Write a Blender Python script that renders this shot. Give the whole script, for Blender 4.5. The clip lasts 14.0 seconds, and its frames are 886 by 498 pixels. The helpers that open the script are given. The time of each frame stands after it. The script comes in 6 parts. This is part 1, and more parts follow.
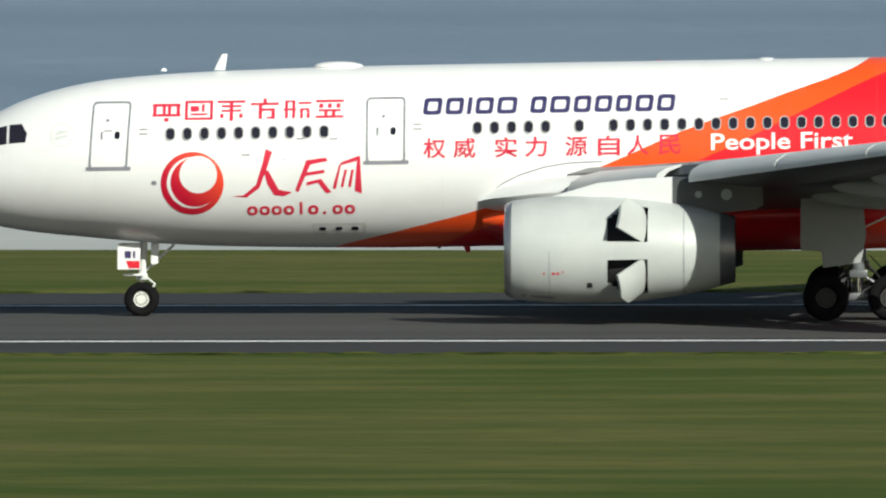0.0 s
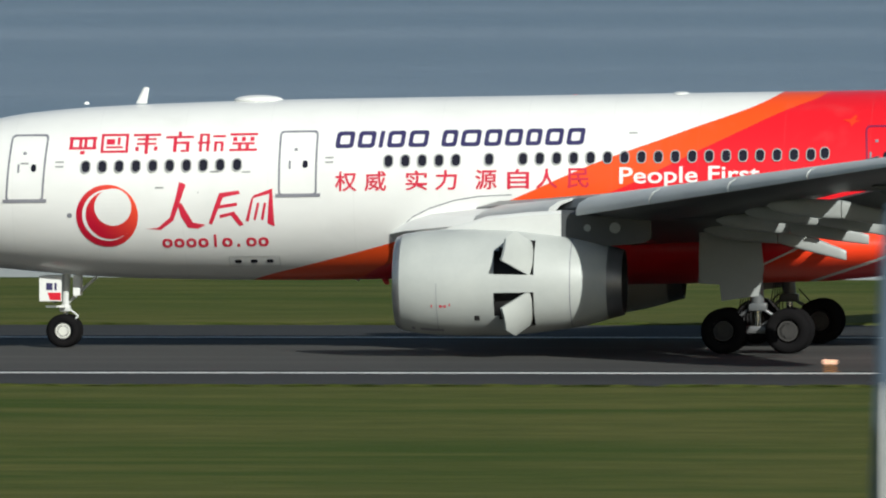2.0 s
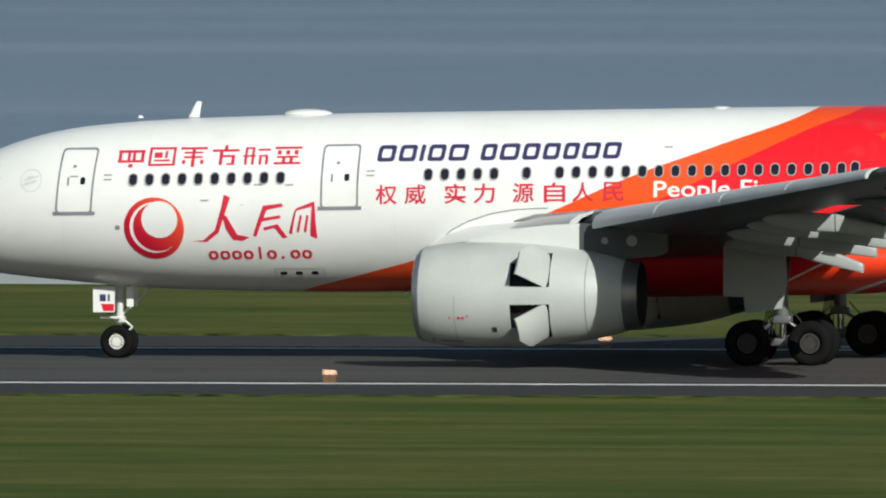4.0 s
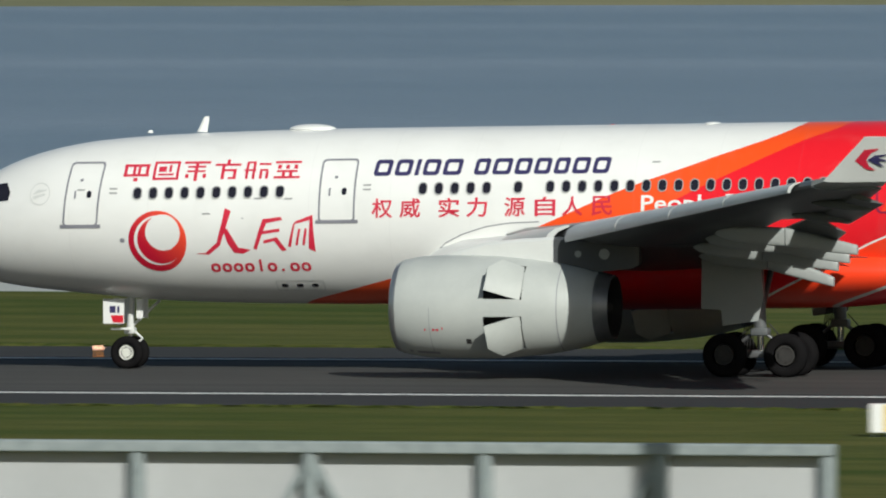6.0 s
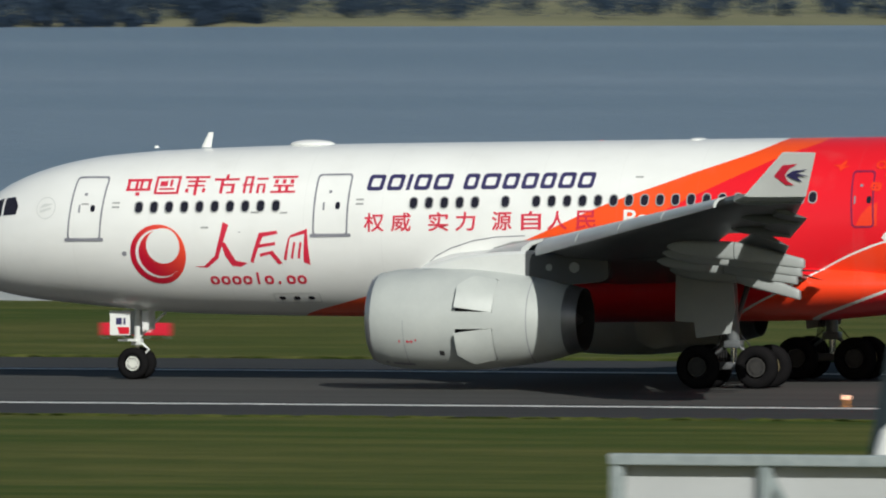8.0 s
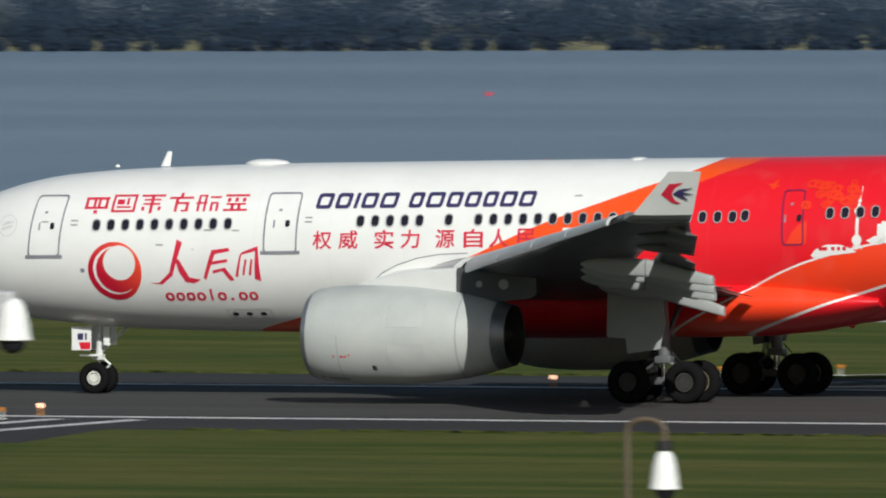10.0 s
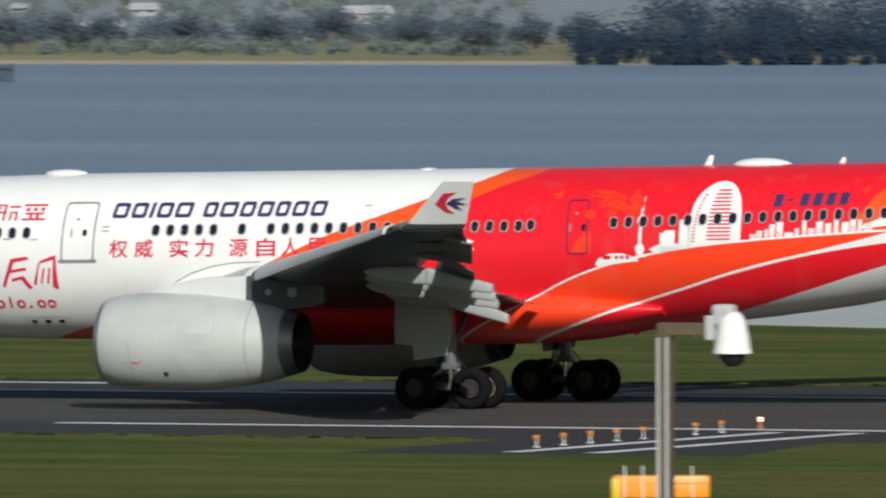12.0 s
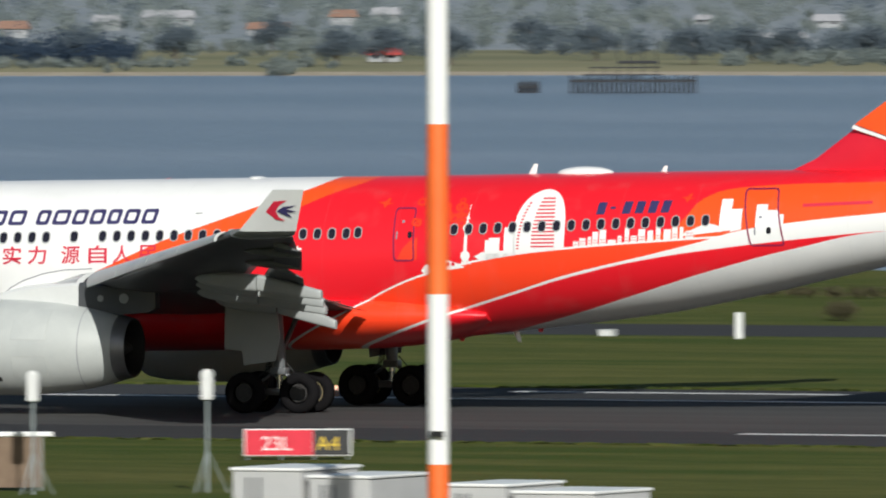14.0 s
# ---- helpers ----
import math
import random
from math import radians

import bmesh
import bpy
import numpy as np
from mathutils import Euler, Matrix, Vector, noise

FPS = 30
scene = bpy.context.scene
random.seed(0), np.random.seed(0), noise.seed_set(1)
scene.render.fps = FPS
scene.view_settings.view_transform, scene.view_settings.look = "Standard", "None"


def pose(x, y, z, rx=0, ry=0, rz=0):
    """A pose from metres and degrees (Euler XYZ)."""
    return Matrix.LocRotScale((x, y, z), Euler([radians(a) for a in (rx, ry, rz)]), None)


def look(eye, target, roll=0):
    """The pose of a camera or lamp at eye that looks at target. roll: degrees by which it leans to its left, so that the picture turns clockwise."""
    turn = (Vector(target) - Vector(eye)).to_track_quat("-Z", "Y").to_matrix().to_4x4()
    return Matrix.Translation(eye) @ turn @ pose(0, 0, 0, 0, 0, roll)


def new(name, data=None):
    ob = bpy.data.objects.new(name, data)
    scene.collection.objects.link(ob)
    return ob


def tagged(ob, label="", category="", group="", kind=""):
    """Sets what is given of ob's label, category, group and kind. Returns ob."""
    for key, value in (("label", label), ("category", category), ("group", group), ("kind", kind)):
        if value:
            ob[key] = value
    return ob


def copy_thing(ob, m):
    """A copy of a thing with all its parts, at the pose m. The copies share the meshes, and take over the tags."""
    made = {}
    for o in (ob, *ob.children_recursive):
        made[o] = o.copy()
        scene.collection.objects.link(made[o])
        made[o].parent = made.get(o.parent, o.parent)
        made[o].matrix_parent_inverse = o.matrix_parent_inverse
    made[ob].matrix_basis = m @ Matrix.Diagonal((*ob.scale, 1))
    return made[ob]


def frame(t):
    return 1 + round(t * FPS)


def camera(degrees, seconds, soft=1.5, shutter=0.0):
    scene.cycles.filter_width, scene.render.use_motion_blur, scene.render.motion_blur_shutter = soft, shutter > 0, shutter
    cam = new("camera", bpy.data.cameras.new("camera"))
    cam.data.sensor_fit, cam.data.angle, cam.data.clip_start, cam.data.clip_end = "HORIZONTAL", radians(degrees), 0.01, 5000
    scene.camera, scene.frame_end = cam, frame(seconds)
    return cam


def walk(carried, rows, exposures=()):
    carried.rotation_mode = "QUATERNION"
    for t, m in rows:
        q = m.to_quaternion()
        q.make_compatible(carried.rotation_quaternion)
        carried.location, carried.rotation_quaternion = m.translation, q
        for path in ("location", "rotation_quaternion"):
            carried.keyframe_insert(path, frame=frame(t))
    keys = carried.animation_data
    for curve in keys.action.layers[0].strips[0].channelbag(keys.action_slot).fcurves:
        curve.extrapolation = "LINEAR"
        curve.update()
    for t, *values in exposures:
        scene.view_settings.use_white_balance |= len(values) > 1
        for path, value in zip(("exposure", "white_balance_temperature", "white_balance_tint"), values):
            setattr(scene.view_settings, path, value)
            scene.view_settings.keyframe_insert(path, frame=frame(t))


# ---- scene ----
# ---- camera ----
cam = camera(2.7306, 14.0, 2.0, 0.55)
EYE = (0.0, 0.0, 17.063)
ROLL = -0.134
VIEW = (
    (0.0, -1.615, -1.498),
    (0.5, -2.832, -1.457),
    (1.0, -4.093, -1.436),
    (1.5, -5.241, -1.413),
    (2.0, -6.318, -1.389),
    (2.5, -7.561, -1.374),
    (3.0, -8.688, -1.363),
    (3.2, -9.183, -1.358),
    (3.7, -10.283, -1.343),
    (4.2, -11.354, -1.328),
    (4.7, -12.395, -1.312),
    (5.1, -13.206, -1.300),
    (5.5, -14.002, -1.288),
    (6.0, -14.914, -1.273),
    (6.5, -15.859, -1.265),
    (7.0, -16.746, -1.255),
    (7.2, -17.074, -1.243),
    (7.7, -17.937, -1.221),
    (8.2, -18.777, -1.200),
    (8.7, -19.593, -1.179),
    (9.3, -20.539, -1.153),
    (9.5, -20.789, -1.155),
    (10.0, -21.450, -1.132),
    (10.5, -22.118, -1.116),
    (11.0, -22.711, -1.104),
    (11.5, -23.228, -1.098),
    (12.0, -23.669, -1.085),
    (12.5, -24.202, -1.074),
    (13.0, -24.712, -1.062),
    (13.5, -25.202, -1.056),
    (14.0, -25.776, -1.045),
)


def glance(yaw, pitch):
    """Pan to the right of +Y and tilt, in degrees, with the tripod's lean."""
    return pose(*EYE, 90 + pitch, 0, -yaw) @ pose(0, 0, 0, 0, 0, ROLL)


walk(cam, [(t, glance(yaw, pitch)) for t, yaw, pitch in VIEW], exposures=((0.0, 0.38, 6400, 3), (1.2, 0.18, 6250, 4), (3.2, 0.12, 6250, 4), (5.4, 0.0, 6300, 4), (9.5, -0.08, 6250, 6), (12.0, 0.02, 6250, 8), (14.0, 0.10, 6250, 8)))

# ---- world and sun ----
SUN = Vector((1.05, -1.55, 1.0)).normalized()
world = bpy.data.worlds.new("sky")
scene.world = world
world.use_nodes = True
sky = world.node_tree.nodes.new("ShaderNodeTexSky")
sky.sky_type, sky.sun_disc = "NISHITA", False
sky.sun_elevation = math.asin(SUN.z)
sky.sun_rotation = math.atan2(SUN.x, SUN.y)
back = world.node_tree.nodes["Background"]
back.inputs["Strength"].default_value = 0.054
world.node_tree.links.new(sky.outputs["Color"], back.inputs["Color"])
sun = new("sun", bpy.data.lights.new("sun", "SUN"))
sun.data.energy, sun.data.angle, sun.data.color = 4.2, radians(0.5), (1.0, 0.96, 0.90)
sun.matrix_basis = look(SUN * 400, (0, 0, 0))


# ---- materials ----
def nodes_of(name):
    m = bpy.data.materials.new(name)
    m.use_nodes = True
    return m, m.node_tree, m.node_tree.nodes["Principled BSDF"]


def link(tree, a, b):
    tree.links.new(a, b)


def math_node(tree, op, a, b=0.0):
    n = tree.nodes.new("ShaderNodeMath")
    n.operation = op
    for i, v in enumerate((a, b)):
        if isinstance(v, (int, float)):
            n.inputs[i].default_value = v
        else:
            link(tree, v, n.inputs[i])
    return n.outputs[0]


def mix_colour(tree, fac, a, b):
    n = tree.nodes.new("ShaderNodeMix")
    n.data_type = "RGBA"
    for sock, v in ((n.inputs[0], fac), (n.inputs[6], a), (n.inputs[7], b)):
        if isinstance(v, (int, float)):
            sock.default_value = v
        elif isinstance(v, tuple):
            sock.default_value = (*v, 1.0) if len(v) == 3 else v
        else:
            link(tree, v, sock)
    return n.outputs[2]


def noise_node(tree, scale, detail=4.0, stretch=(1, 1, 1), coords="Object"):
    co = tree.nodes.new("ShaderNodeTexCoord")
    mp = tree.nodes.new("ShaderNodeMapping")
    mp.inputs["Scale"].default_value = stretch
    link(tree, co.outputs[coords], mp.inputs["Vector"])
    n = tree.nodes.new("ShaderNodeTexNoise")
    n.inputs["Scale"].default_value, n.inputs["Detail"].default_value = scale, detail
    link(tree, mp.outputs[0], n.inputs["Vector"])
    return n.outputs["Fac"]


def ramp(tree, fac, lo, hi):
    n = tree.nodes.new("ShaderNodeMapRange")
    n.inputs["From Min"].default_value, n.inputs["From Max"].default_value = lo, hi
    link(tree, fac, n.inputs["Value"])
    return n.outputs[0]


def bump(tree, bsdf, height, strength, distance):
    n = tree.nodes.new("ShaderNodeBump")
    n.inputs["Strength"].default_value, n.inputs["Distance"].default_value = strength, distance
    link(tree, height, n.inputs["Height"])
    link(tree, n.outputs[0], bsdf.inputs["Normal"])


def surface(name, a, b, rough=0.5, metal=0.0, scale=3.0, fine=40.0, relief=0.0, stretch=(1, 1, 1), coat=0.0, spec=0.5):
    """A surface of two tones mixed by a coarse and a fine grain."""
    m, tree, bsdf = nodes_of(name)
    coarse = ramp(tree, noise_node(tree, scale, 5, stretch), 0.35, 0.65)
    grain = noise_node(tree, fine, 3, stretch)
    both = math_node(tree, "ADD", math_node(tree, "MULTIPLY", coarse, 0.65), math_node(tree, "MULTIPLY", grain, 0.35))
    link(tree, mix_colour(tree, both, a, b), bsdf.inputs["Base Color"])
    bsdf.inputs["Roughness"].default_value, bsdf.inputs["Metallic"].default_value = rough, metal
    bsdf.inputs["Coat Weight"].default_value = coat
    bsdf.inputs["Specular IOR Level"].default_value = spec
    if relief:
        bump(tree, bsdf, grain, 0.5, relief)
    return m


WHITE, ORANGE, RED = (0.80, 0.80, 0.77), (0.88, 0.085, 0.012), (0.76, 0.012, 0.022)
VERMILION = (0.94, 0.058, 0.016)
M_WHITE = surface("white_paint", (0.76, 0.76, 0.73), (0.81, 0.81, 0.78), 0.3, scale=0.4, fine=6)
# Wing and gear grey set below its real tone: underside shade put in.
M_GREY = surface("shade_dark_grey", (0.105, 0.112, 0.115), (0.135, 0.142, 0.145), 0.35, scale=0.5, fine=8)
M_LIGHT = surface("light_grey_paint", (0.60, 0.61, 0.59), (0.68, 0.69, 0.66), 0.35, scale=0.5, fine=8)
M_FAIRING = surface("fairing_paint", (0.31, 0.325, 0.315), (0.37, 0.385, 0.37), 0.4, scale=0.6, fine=8)
M_COWL = surface("cowl_paint", (0.42, 0.44, 0.42), (0.50, 0.52, 0.49), 0.42, scale=0.8, fine=9)
# Wing shade painted onto the pylon's rear; its own grey is lighter.
M_PYLON = surface("pylon_shade_grey", (0.05, 0.053, 0.055), (0.07, 0.074, 0.077), 0.4, scale=0.6, fine=8)
M_STEEL = surface("bare_metal", (0.42, 0.42, 0.42), (0.55, 0.55, 0.54), 0.35, 0.8, scale=2, fine=20)
# Near-black: unlit depth painted into ducts, vents and slots; hoses are simply black.
M_DARK = surface("cavity_shade_black", (0.012, 0.012, 0.014), (0.03, 0.028, 0.028), 0.7, scale=3)
M_TYRE = surface("tyre_rubber", (0.008, 0.008, 0.009), (0.014, 0.013, 0.013), 1.0, scale=4, fine=50, spec=0.0)
M_RIM = surface("wheel_alloy", (0.020, 0.019, 0.018), (0.038, 0.035, 0.032), 0.6, 0.0, scale=8)
M_BRASS = surface("gold_wheel_flange", (0.30, 0.24, 0.12), (0.42, 0.35, 0.20), 0.4, 0.4, scale=8)
M_NOZZLE = surface("dark_titanium", (0.17, 0.175, 0.18), (0.24, 0.24, 0.245), 0.4, 0.6, scale=2, fine=20)
M_NOSERIM = surface("white_wheel_paint", (0.62, 0.62, 0.56), (0.75, 0.75, 0.68), 0.4, scale=8)
M_RED = surface("red_paint", (0.60, 0.012, 0.03), (0.68, 0.016, 0.035), 0.35, scale=1)
M_ORANGE = surface("orange_paint", (0.82, 0.082, 0.012), (0.88, 0.095, 0.014), 0.35, scale=1)
M_CRIMSON = surface("crimson_paint", (0.58, 0.02, 0.05), (0.64, 0.025, 0.06), 0.35, scale=1)
M_NAVY = surface("navy_paint", (0.035, 0.03, 0.10), (0.045, 0.04, 0.12), 0.35, scale=1)
M_WINE = surface("dark_red_outline", (0.20, 0.008, 0.05), (0.26, 0.012, 0.06), 0.5, scale=2)
M_SCROLL = surface("orange_red_paint", (0.80, 0.036, 0.012), (0.84, 0.05, 0.014), 0.35, scale=1)
M_OUTLINE = surface("door_outline_paint", (0.20, 0.20, 0.23), (0.26, 0.26, 0.29), 0.5, scale=2)
M_GLASS = surface("cabin_window_glass", (0.012, 0.012, 0.018), (0.022, 0.02, 0.03), 0.08, scale=1)
M_SURROUND = surface("window_surround", (0.30, 0.30, 0.30), (0.38, 0.38, 0.37), 0.4, scale=1)
M_CHROME = surface("oleo_chrome", (0.7, 0.7, 0.7), (0.8, 0.8, 0.8), 0.15, 1.0, scale=3)


def curve_of(tree, x, points):
    """Height of a painted line over the fuselage's length, both in metres."""
    n = tree.nodes.new("ShaderNodeFloatCurve")
    c = n.mapping.curves[0]
    pts = [((a + 8) / 64, (z + 4) / 8) for a, z in points]
    while len(c.points) < len(pts):
        c.points.new(0.5, 0.5)
    for p, q in zip(c.points, pts):
        p.location = q
        p.handle_type = "AUTO_CLAMPED"
    n.mapping.extend = "HORIZONTAL"
    n.mapping.update()
    link(tree, x, n.inputs["Value"])
    return math_node(tree, "SUBTRACT", math_node(tree, "MULTIPLY", n.outputs[0], 8.0), 4.0)


def livery():
    m, tree, bsdf = nodes_of("livery_paint")
    co = tree.nodes.new("ShaderNodeTexCoord")
    sep = tree.nodes.new("ShaderNodeSeparateXYZ")
    link(tree, co.outputs["Object"], sep.inputs[0])
    x = sep.outputs[0]
    z = math_node(tree, "SUBTRACT", sep.outputs[2], math_node(tree, "ADD", math_node(tree, "MULTIPLY", x, 0.0145), 4.81))
    u = math_node(tree, "DIVIDE", math_node(tree, "ADD", x, 8.0), 64.0)
    band = curve_of(tree, u, ((-8, -4), (4.8, -3.6), (5.9, -2.8), (8.0, -2.27), (10.25, -1.71), (12.4, -1.05), (14.07, -0.44), (17.06, 0.8), (19.47, 1.63), (22.4, 2.74), (23.3, 4)))
    red = curve_of(tree, u, ((-8, -4), (8.0, -3.2), (10.2, -2.35), (14, -1.35), (17.3, -0.2), (19.97, 1.02), (21.36, 1.66), (22.68, 2.26), (23.9, 2.75), (24.6, 4)))
    line1 = curve_of(tree, u, ((-8, -4), (19.5, -3.6), (21, -2.95), (23.06, -2.03), (25.45, -0.86), (26.72, -0.45), (29.19, 0.06), (31.63, 0.32), (35.67, 0.57), (37.89, 0.68), (43.31, 0.9)))
    line2 = curve_of(tree, u, ((-8, -4), (21.5, -3.6), (23.48, -3.0), (25.2, -2.47), (27.24, -1.80), (29.47, -1.17), (31.6, -0.57), (34.67, 0.10), (36.15, 0.44), (37.84, 0.87), (40.02, 1.15), (42.73, 1.39), (52.01, 2.2)))
    low2 = curve_of(tree, u, ((-8, -4), (21.5, -3.7), (23.48, -3.08), (25.2, -2.56), (27.24, -1.89), (29.47, -1.26), (31.6, -0.67), (34.67, -0.05), (37.7, 0.33), (39.63, 0.52), (42.49, 0.76), (52.01, 1.2)))
    line3 = curve_of(tree, u, ((-8, -4), (25.9, -3.2), (28.89, -2.51), (31.26, -1.97), (33.5, -1.37), (36.67, -0.48), (39.71, 0.25), (42.49, 0.75), (52.01, 1.2)))
    wedge = curve_of(tree, u, ((-8, -3.99), (32.67, -3.95), (33.73, 0.3), (35.57, 1.1), (36.3, 1.95), (37.56, 2.30), (42.34, 2.43), (52.01, 2.5)))
    wear = ramp(tree, noise_node(tree, 0.5, 5, (1, 1, 2.5)), 0.3, 0.7)
    col = mix_colour(tree, wear, (0.77, 0.77, 0.74), (0.82, 0.82, 0.79))

    def below(curve, under, over):
        return mix_colour(tree, math_node(tree, "LESS_THAN", z, curve), over, under)

    col = below(band, ORANGE, col)
    col = below(red, RED, col)
    col = below(wedge, ORANGE, col)
    col = below(line1, VERMILION, col)
    near = math_node(tree, "LESS_THAN", math_node(tree, "ABSOLUTE", math_node(tree, "SUBTRACT", z, line1)), 0.035)
    col = mix_colour(tree, near, col, WHITE)
    col = below(line2, WHITE, col)
    col = below(low2, RED, col)
    col = below(line3, mix_colour(tree, wear, (0.70, 0.71, 0.69), (0.78, 0.78, 0.75)), col)
    joint = math_node(tree, "LESS_THAN", math_node(tree, "FRACT", math_node(tree, "DIVIDE", math_node(tree, "ADD", x, 20.0), 2.67)), 0.007)
    grime = ramp(tree, noise_node(tree, 1.6, 6, (0.6, 1, 0.25)), 0.55, 0.85)
    col = mix_colour(tree, math_node(tree, "MULTIPLY", joint, 0.08), col, (0.25, 0.25, 0.25))
    col = mix_colour(tree, math_node(tree, "MULTIPLY", grime, 0.10), col, (0.35, 0.33, 0.30))
    link(tree, col, bsdf.inputs["Base Color"])
    bsdf.inputs["Roughness"].default_value = 0.28
    bump(tree, bsdf, noise_node(tree, 0.9, 2), 0.08, 0.02)
    return m


def emblem_paint():
    """Crimson fading to orange-red across the round emblem."""
    m, tree, bsdf = nodes_of("emblem_paint")
    co, sep = tree.nodes.new("ShaderNodeTexCoord"), tree.nodes.new("ShaderNodeSeparateXYZ")
    link(tree, co.outputs["Object"], sep.inputs[0])
    along = ramp(tree, math_node(tree, "ADD", sep.outputs[0], math_node(tree, "MULTIPLY", sep.outputs[2], 0.8)), 4.4, 6.2)
    link(tree, mix_colour(tree, along, (0.50, 0.006, 0.03), (0.82, 0.075, 0.03)), bsdf.inputs["Base Color"])
    bsdf.inputs["Roughness"].default_value = 0.35
    return m


M_EMBLEM = emblem_paint()
M_LIVERY = livery()


def grass_material():
    m, tree, bsdf = nodes_of("mown_grass")
    far = ramp(tree, noise_node(tree, 0.045, 5, (0.45, 1, 1)), 0.42, 0.60)
    mid = ramp(tree, noise_node(tree, 0.22, 6, (0.30, 1, 1)), 0.42, 0.64)
    tuft = ramp(tree, noise_node(tree, 1.1, 5, (0.5, 1, 1)), 0.40, 0.66)
    fine = noise_node(tree, 9, 3)
    col = mix_colour(tree, far, (0.046, 0.076, 0.013), (0.082, 0.094, 0.024))
    col = mix_colour(tree, math_node(tree, "MULTIPLY", mid, 0.60), col, (0.165, 0.145, 0.048))
    col = mix_colour(tree, math_node(tree, "MULTIPLY", tuft, 0.38), col, (0.022, 0.044, 0.006))
    col = mix_colour(tree, math_node(tree, "MULTIPLY", fine, 0.35), col, (0.09, 0.10, 0.02))
    link(tree, col, bsdf.inputs["Base Color"])
    bsdf.inputs["Roughness"].default_value = 0.95
    bsdf.inputs["Specular IOR Level"].default_value = 0.08
    bump(tree, bsdf, fine, 0.6, 0.08)
    return m


def asphalt_material(name, a, b):
    m, tree, bsdf = nodes_of(name)
    streak = ramp(tree, noise_node(tree, 0.35, 5, (0.03, 1, 1)), 0.3, 0.7)
    patch = ramp(tree, noise_node(tree, 0.12, 4, (0.5, 1, 1)), 0.35, 0.65)
    grain = noise_node(tree, 14, 3)
    col = mix_colour(tree, streak, a, b)
    col = mix_colour(tree, math_node(tree, "MULTIPLY", patch, 0.35), col, (0.035, 0.035, 0.036))
    col = mix_colour(tree, math_node(tree, "MULTIPLY", grain, 0.35), col, (0.085, 0.083, 0.08))
    link(tree, col, bsdf.inputs["Base Color"])
    bsdf.inputs["Roughness"].default_value = 0.92
    bsdf.inputs["Specular IOR Level"].default_value = 0.12
    bump(tree, bsdf, grain, 0.4, 0.01)
    return m


def water_material():
    m, tree, bsdf = nodes_of("harbour_water")
    wide = ramp(tree, noise_node(tree, 0.009, 4, (0.10, 1, 1)), 0.36, 0.66)
    thin = ramp(tree, noise_node(tree, 0.06, 4, (0.06, 1, 1)), 0.35, 0.70)
    bands = math_node(tree, "ADD", math_node(tree, "MULTIPLY", wide, 0.86), math_node(tree, "MULTIPLY", thin, 0.14))
    chop = noise_node(tree, 0.5, 5, (0.5, 1.0, 1))
    ripple = ramp(tree, noise_node(tree, 0.35, 5, (0.22, 1, 1)), 0.35, 0.65)
    bands = math_node(tree, "ADD", math_node(tree, "MULTIPLY", bands, 0.72), math_node(tree, "MULTIPLY", ripple, 0.28))
    col = mix_colour(tree, bands, (0.122, 0.172, 0.232), (0.235, 0.290, 0.352))
    link(tree, col, bsdf.inputs["Base Color"])
    rough = math_node(tree, "ADD", math_node(tree, "MULTIPLY", bands, 0.12), 0.30)
    link(tree, rough, bsdf.inputs["Roughness"])
    bump(tree, bsdf, chop, 1.0, 1.2)
    return m


M_GRASS = grass_material()
M_RUNWAY = asphalt_material("grooved_asphalt", (0.056, 0.055, 0.053), (0.088, 0.085, 0.080))
M_SHOULDER = asphalt_material("shoulder_asphalt", (0.027, 0.028, 0.030), (0.040, 0.041, 0.042))
M_LINE = surface("runway_paint", (0.55, 0.55, 0.54), (0.78, 0.78, 0.76), 0.7, scale=0.6, fine=12)
M_WATER = water_material()
M_SHORE = surface("far_field", (0.155, 0.165, 0.095), (0.27, 0.25, 0.15), 0.95, scale=0.02, fine=0.2, stretch=(0.5, 1, 1), spec=0.1)


# ---- mesh tools ----
def part(name, bm, material, parent=None, label="", smooth=False):
    me = bpy.data.meshes.new(name)
    bm.normal_update()
    if smooth:
        for f in bm.faces:
            f.smooth = True
    bm.to_mesh(me)
    bm.free()
    for m in material if isinstance(material, (list, tuple)) else (material,):
        me.materials.append(m)
    ob = new(name, me)
    ob.parent = parent
    if smooth:
        me.set_sharp_from_angle(angle=radians(38))
    return tagged(ob, label)


def thing(name, label, category, group="", m=None, kind=""):
    ob = tagged(new(name), label, category, group, kind)
    if m is not None:
        ob.matrix_basis = m
    return ob


def add_box(bm, x0, x1, y0, y1, z0, z1, m=None, slot=0, bevel=0.0):
    got = bmesh.ops.create_cube(bm, size=1, matrix=Matrix.Translation(((x0 + x1) / 2, (y0 + y1) / 2, (z0 + z1) / 2)) @ Matrix.Diagonal((x1 - x0, y1 - y0, z1 - z0, 1)))
    vs = got["verts"]
    if bevel:
        es = list({e for v in vs for e in v.link_edges})
        vs = bmesh.ops.bevel(bm, geom=es, offset=bevel, segments=2, affect="EDGES", profile=0.5)["verts"]
    for f in {f for v in vs for f in v.link_faces}:
        f.material_index = slot
    if m is not None:
        bmesh.ops.transform(bm, matrix=m, verts=vs)
    return vs


def add_rod(bm, p, q, r0, r1=None, n=10, slot=0):
    """A round bar from p to q."""
    p, q = Vector(p), Vector(q)
    r1 = r0 if r1 is None else r1
    m = Matrix.Translation((p + q) / 2) @ (q - p).to_track_quat("Z", "Y").to_matrix().to_4x4()
    got = bmesh.ops.create_cone(bm, cap_ends=True, segments=n, radius1=r0, radius2=r1, depth=(q - p).length, matrix=m)
    for f in {f for v in got["verts"] for f in v.link_faces}:
        f.material_index = slot
    return got["verts"]


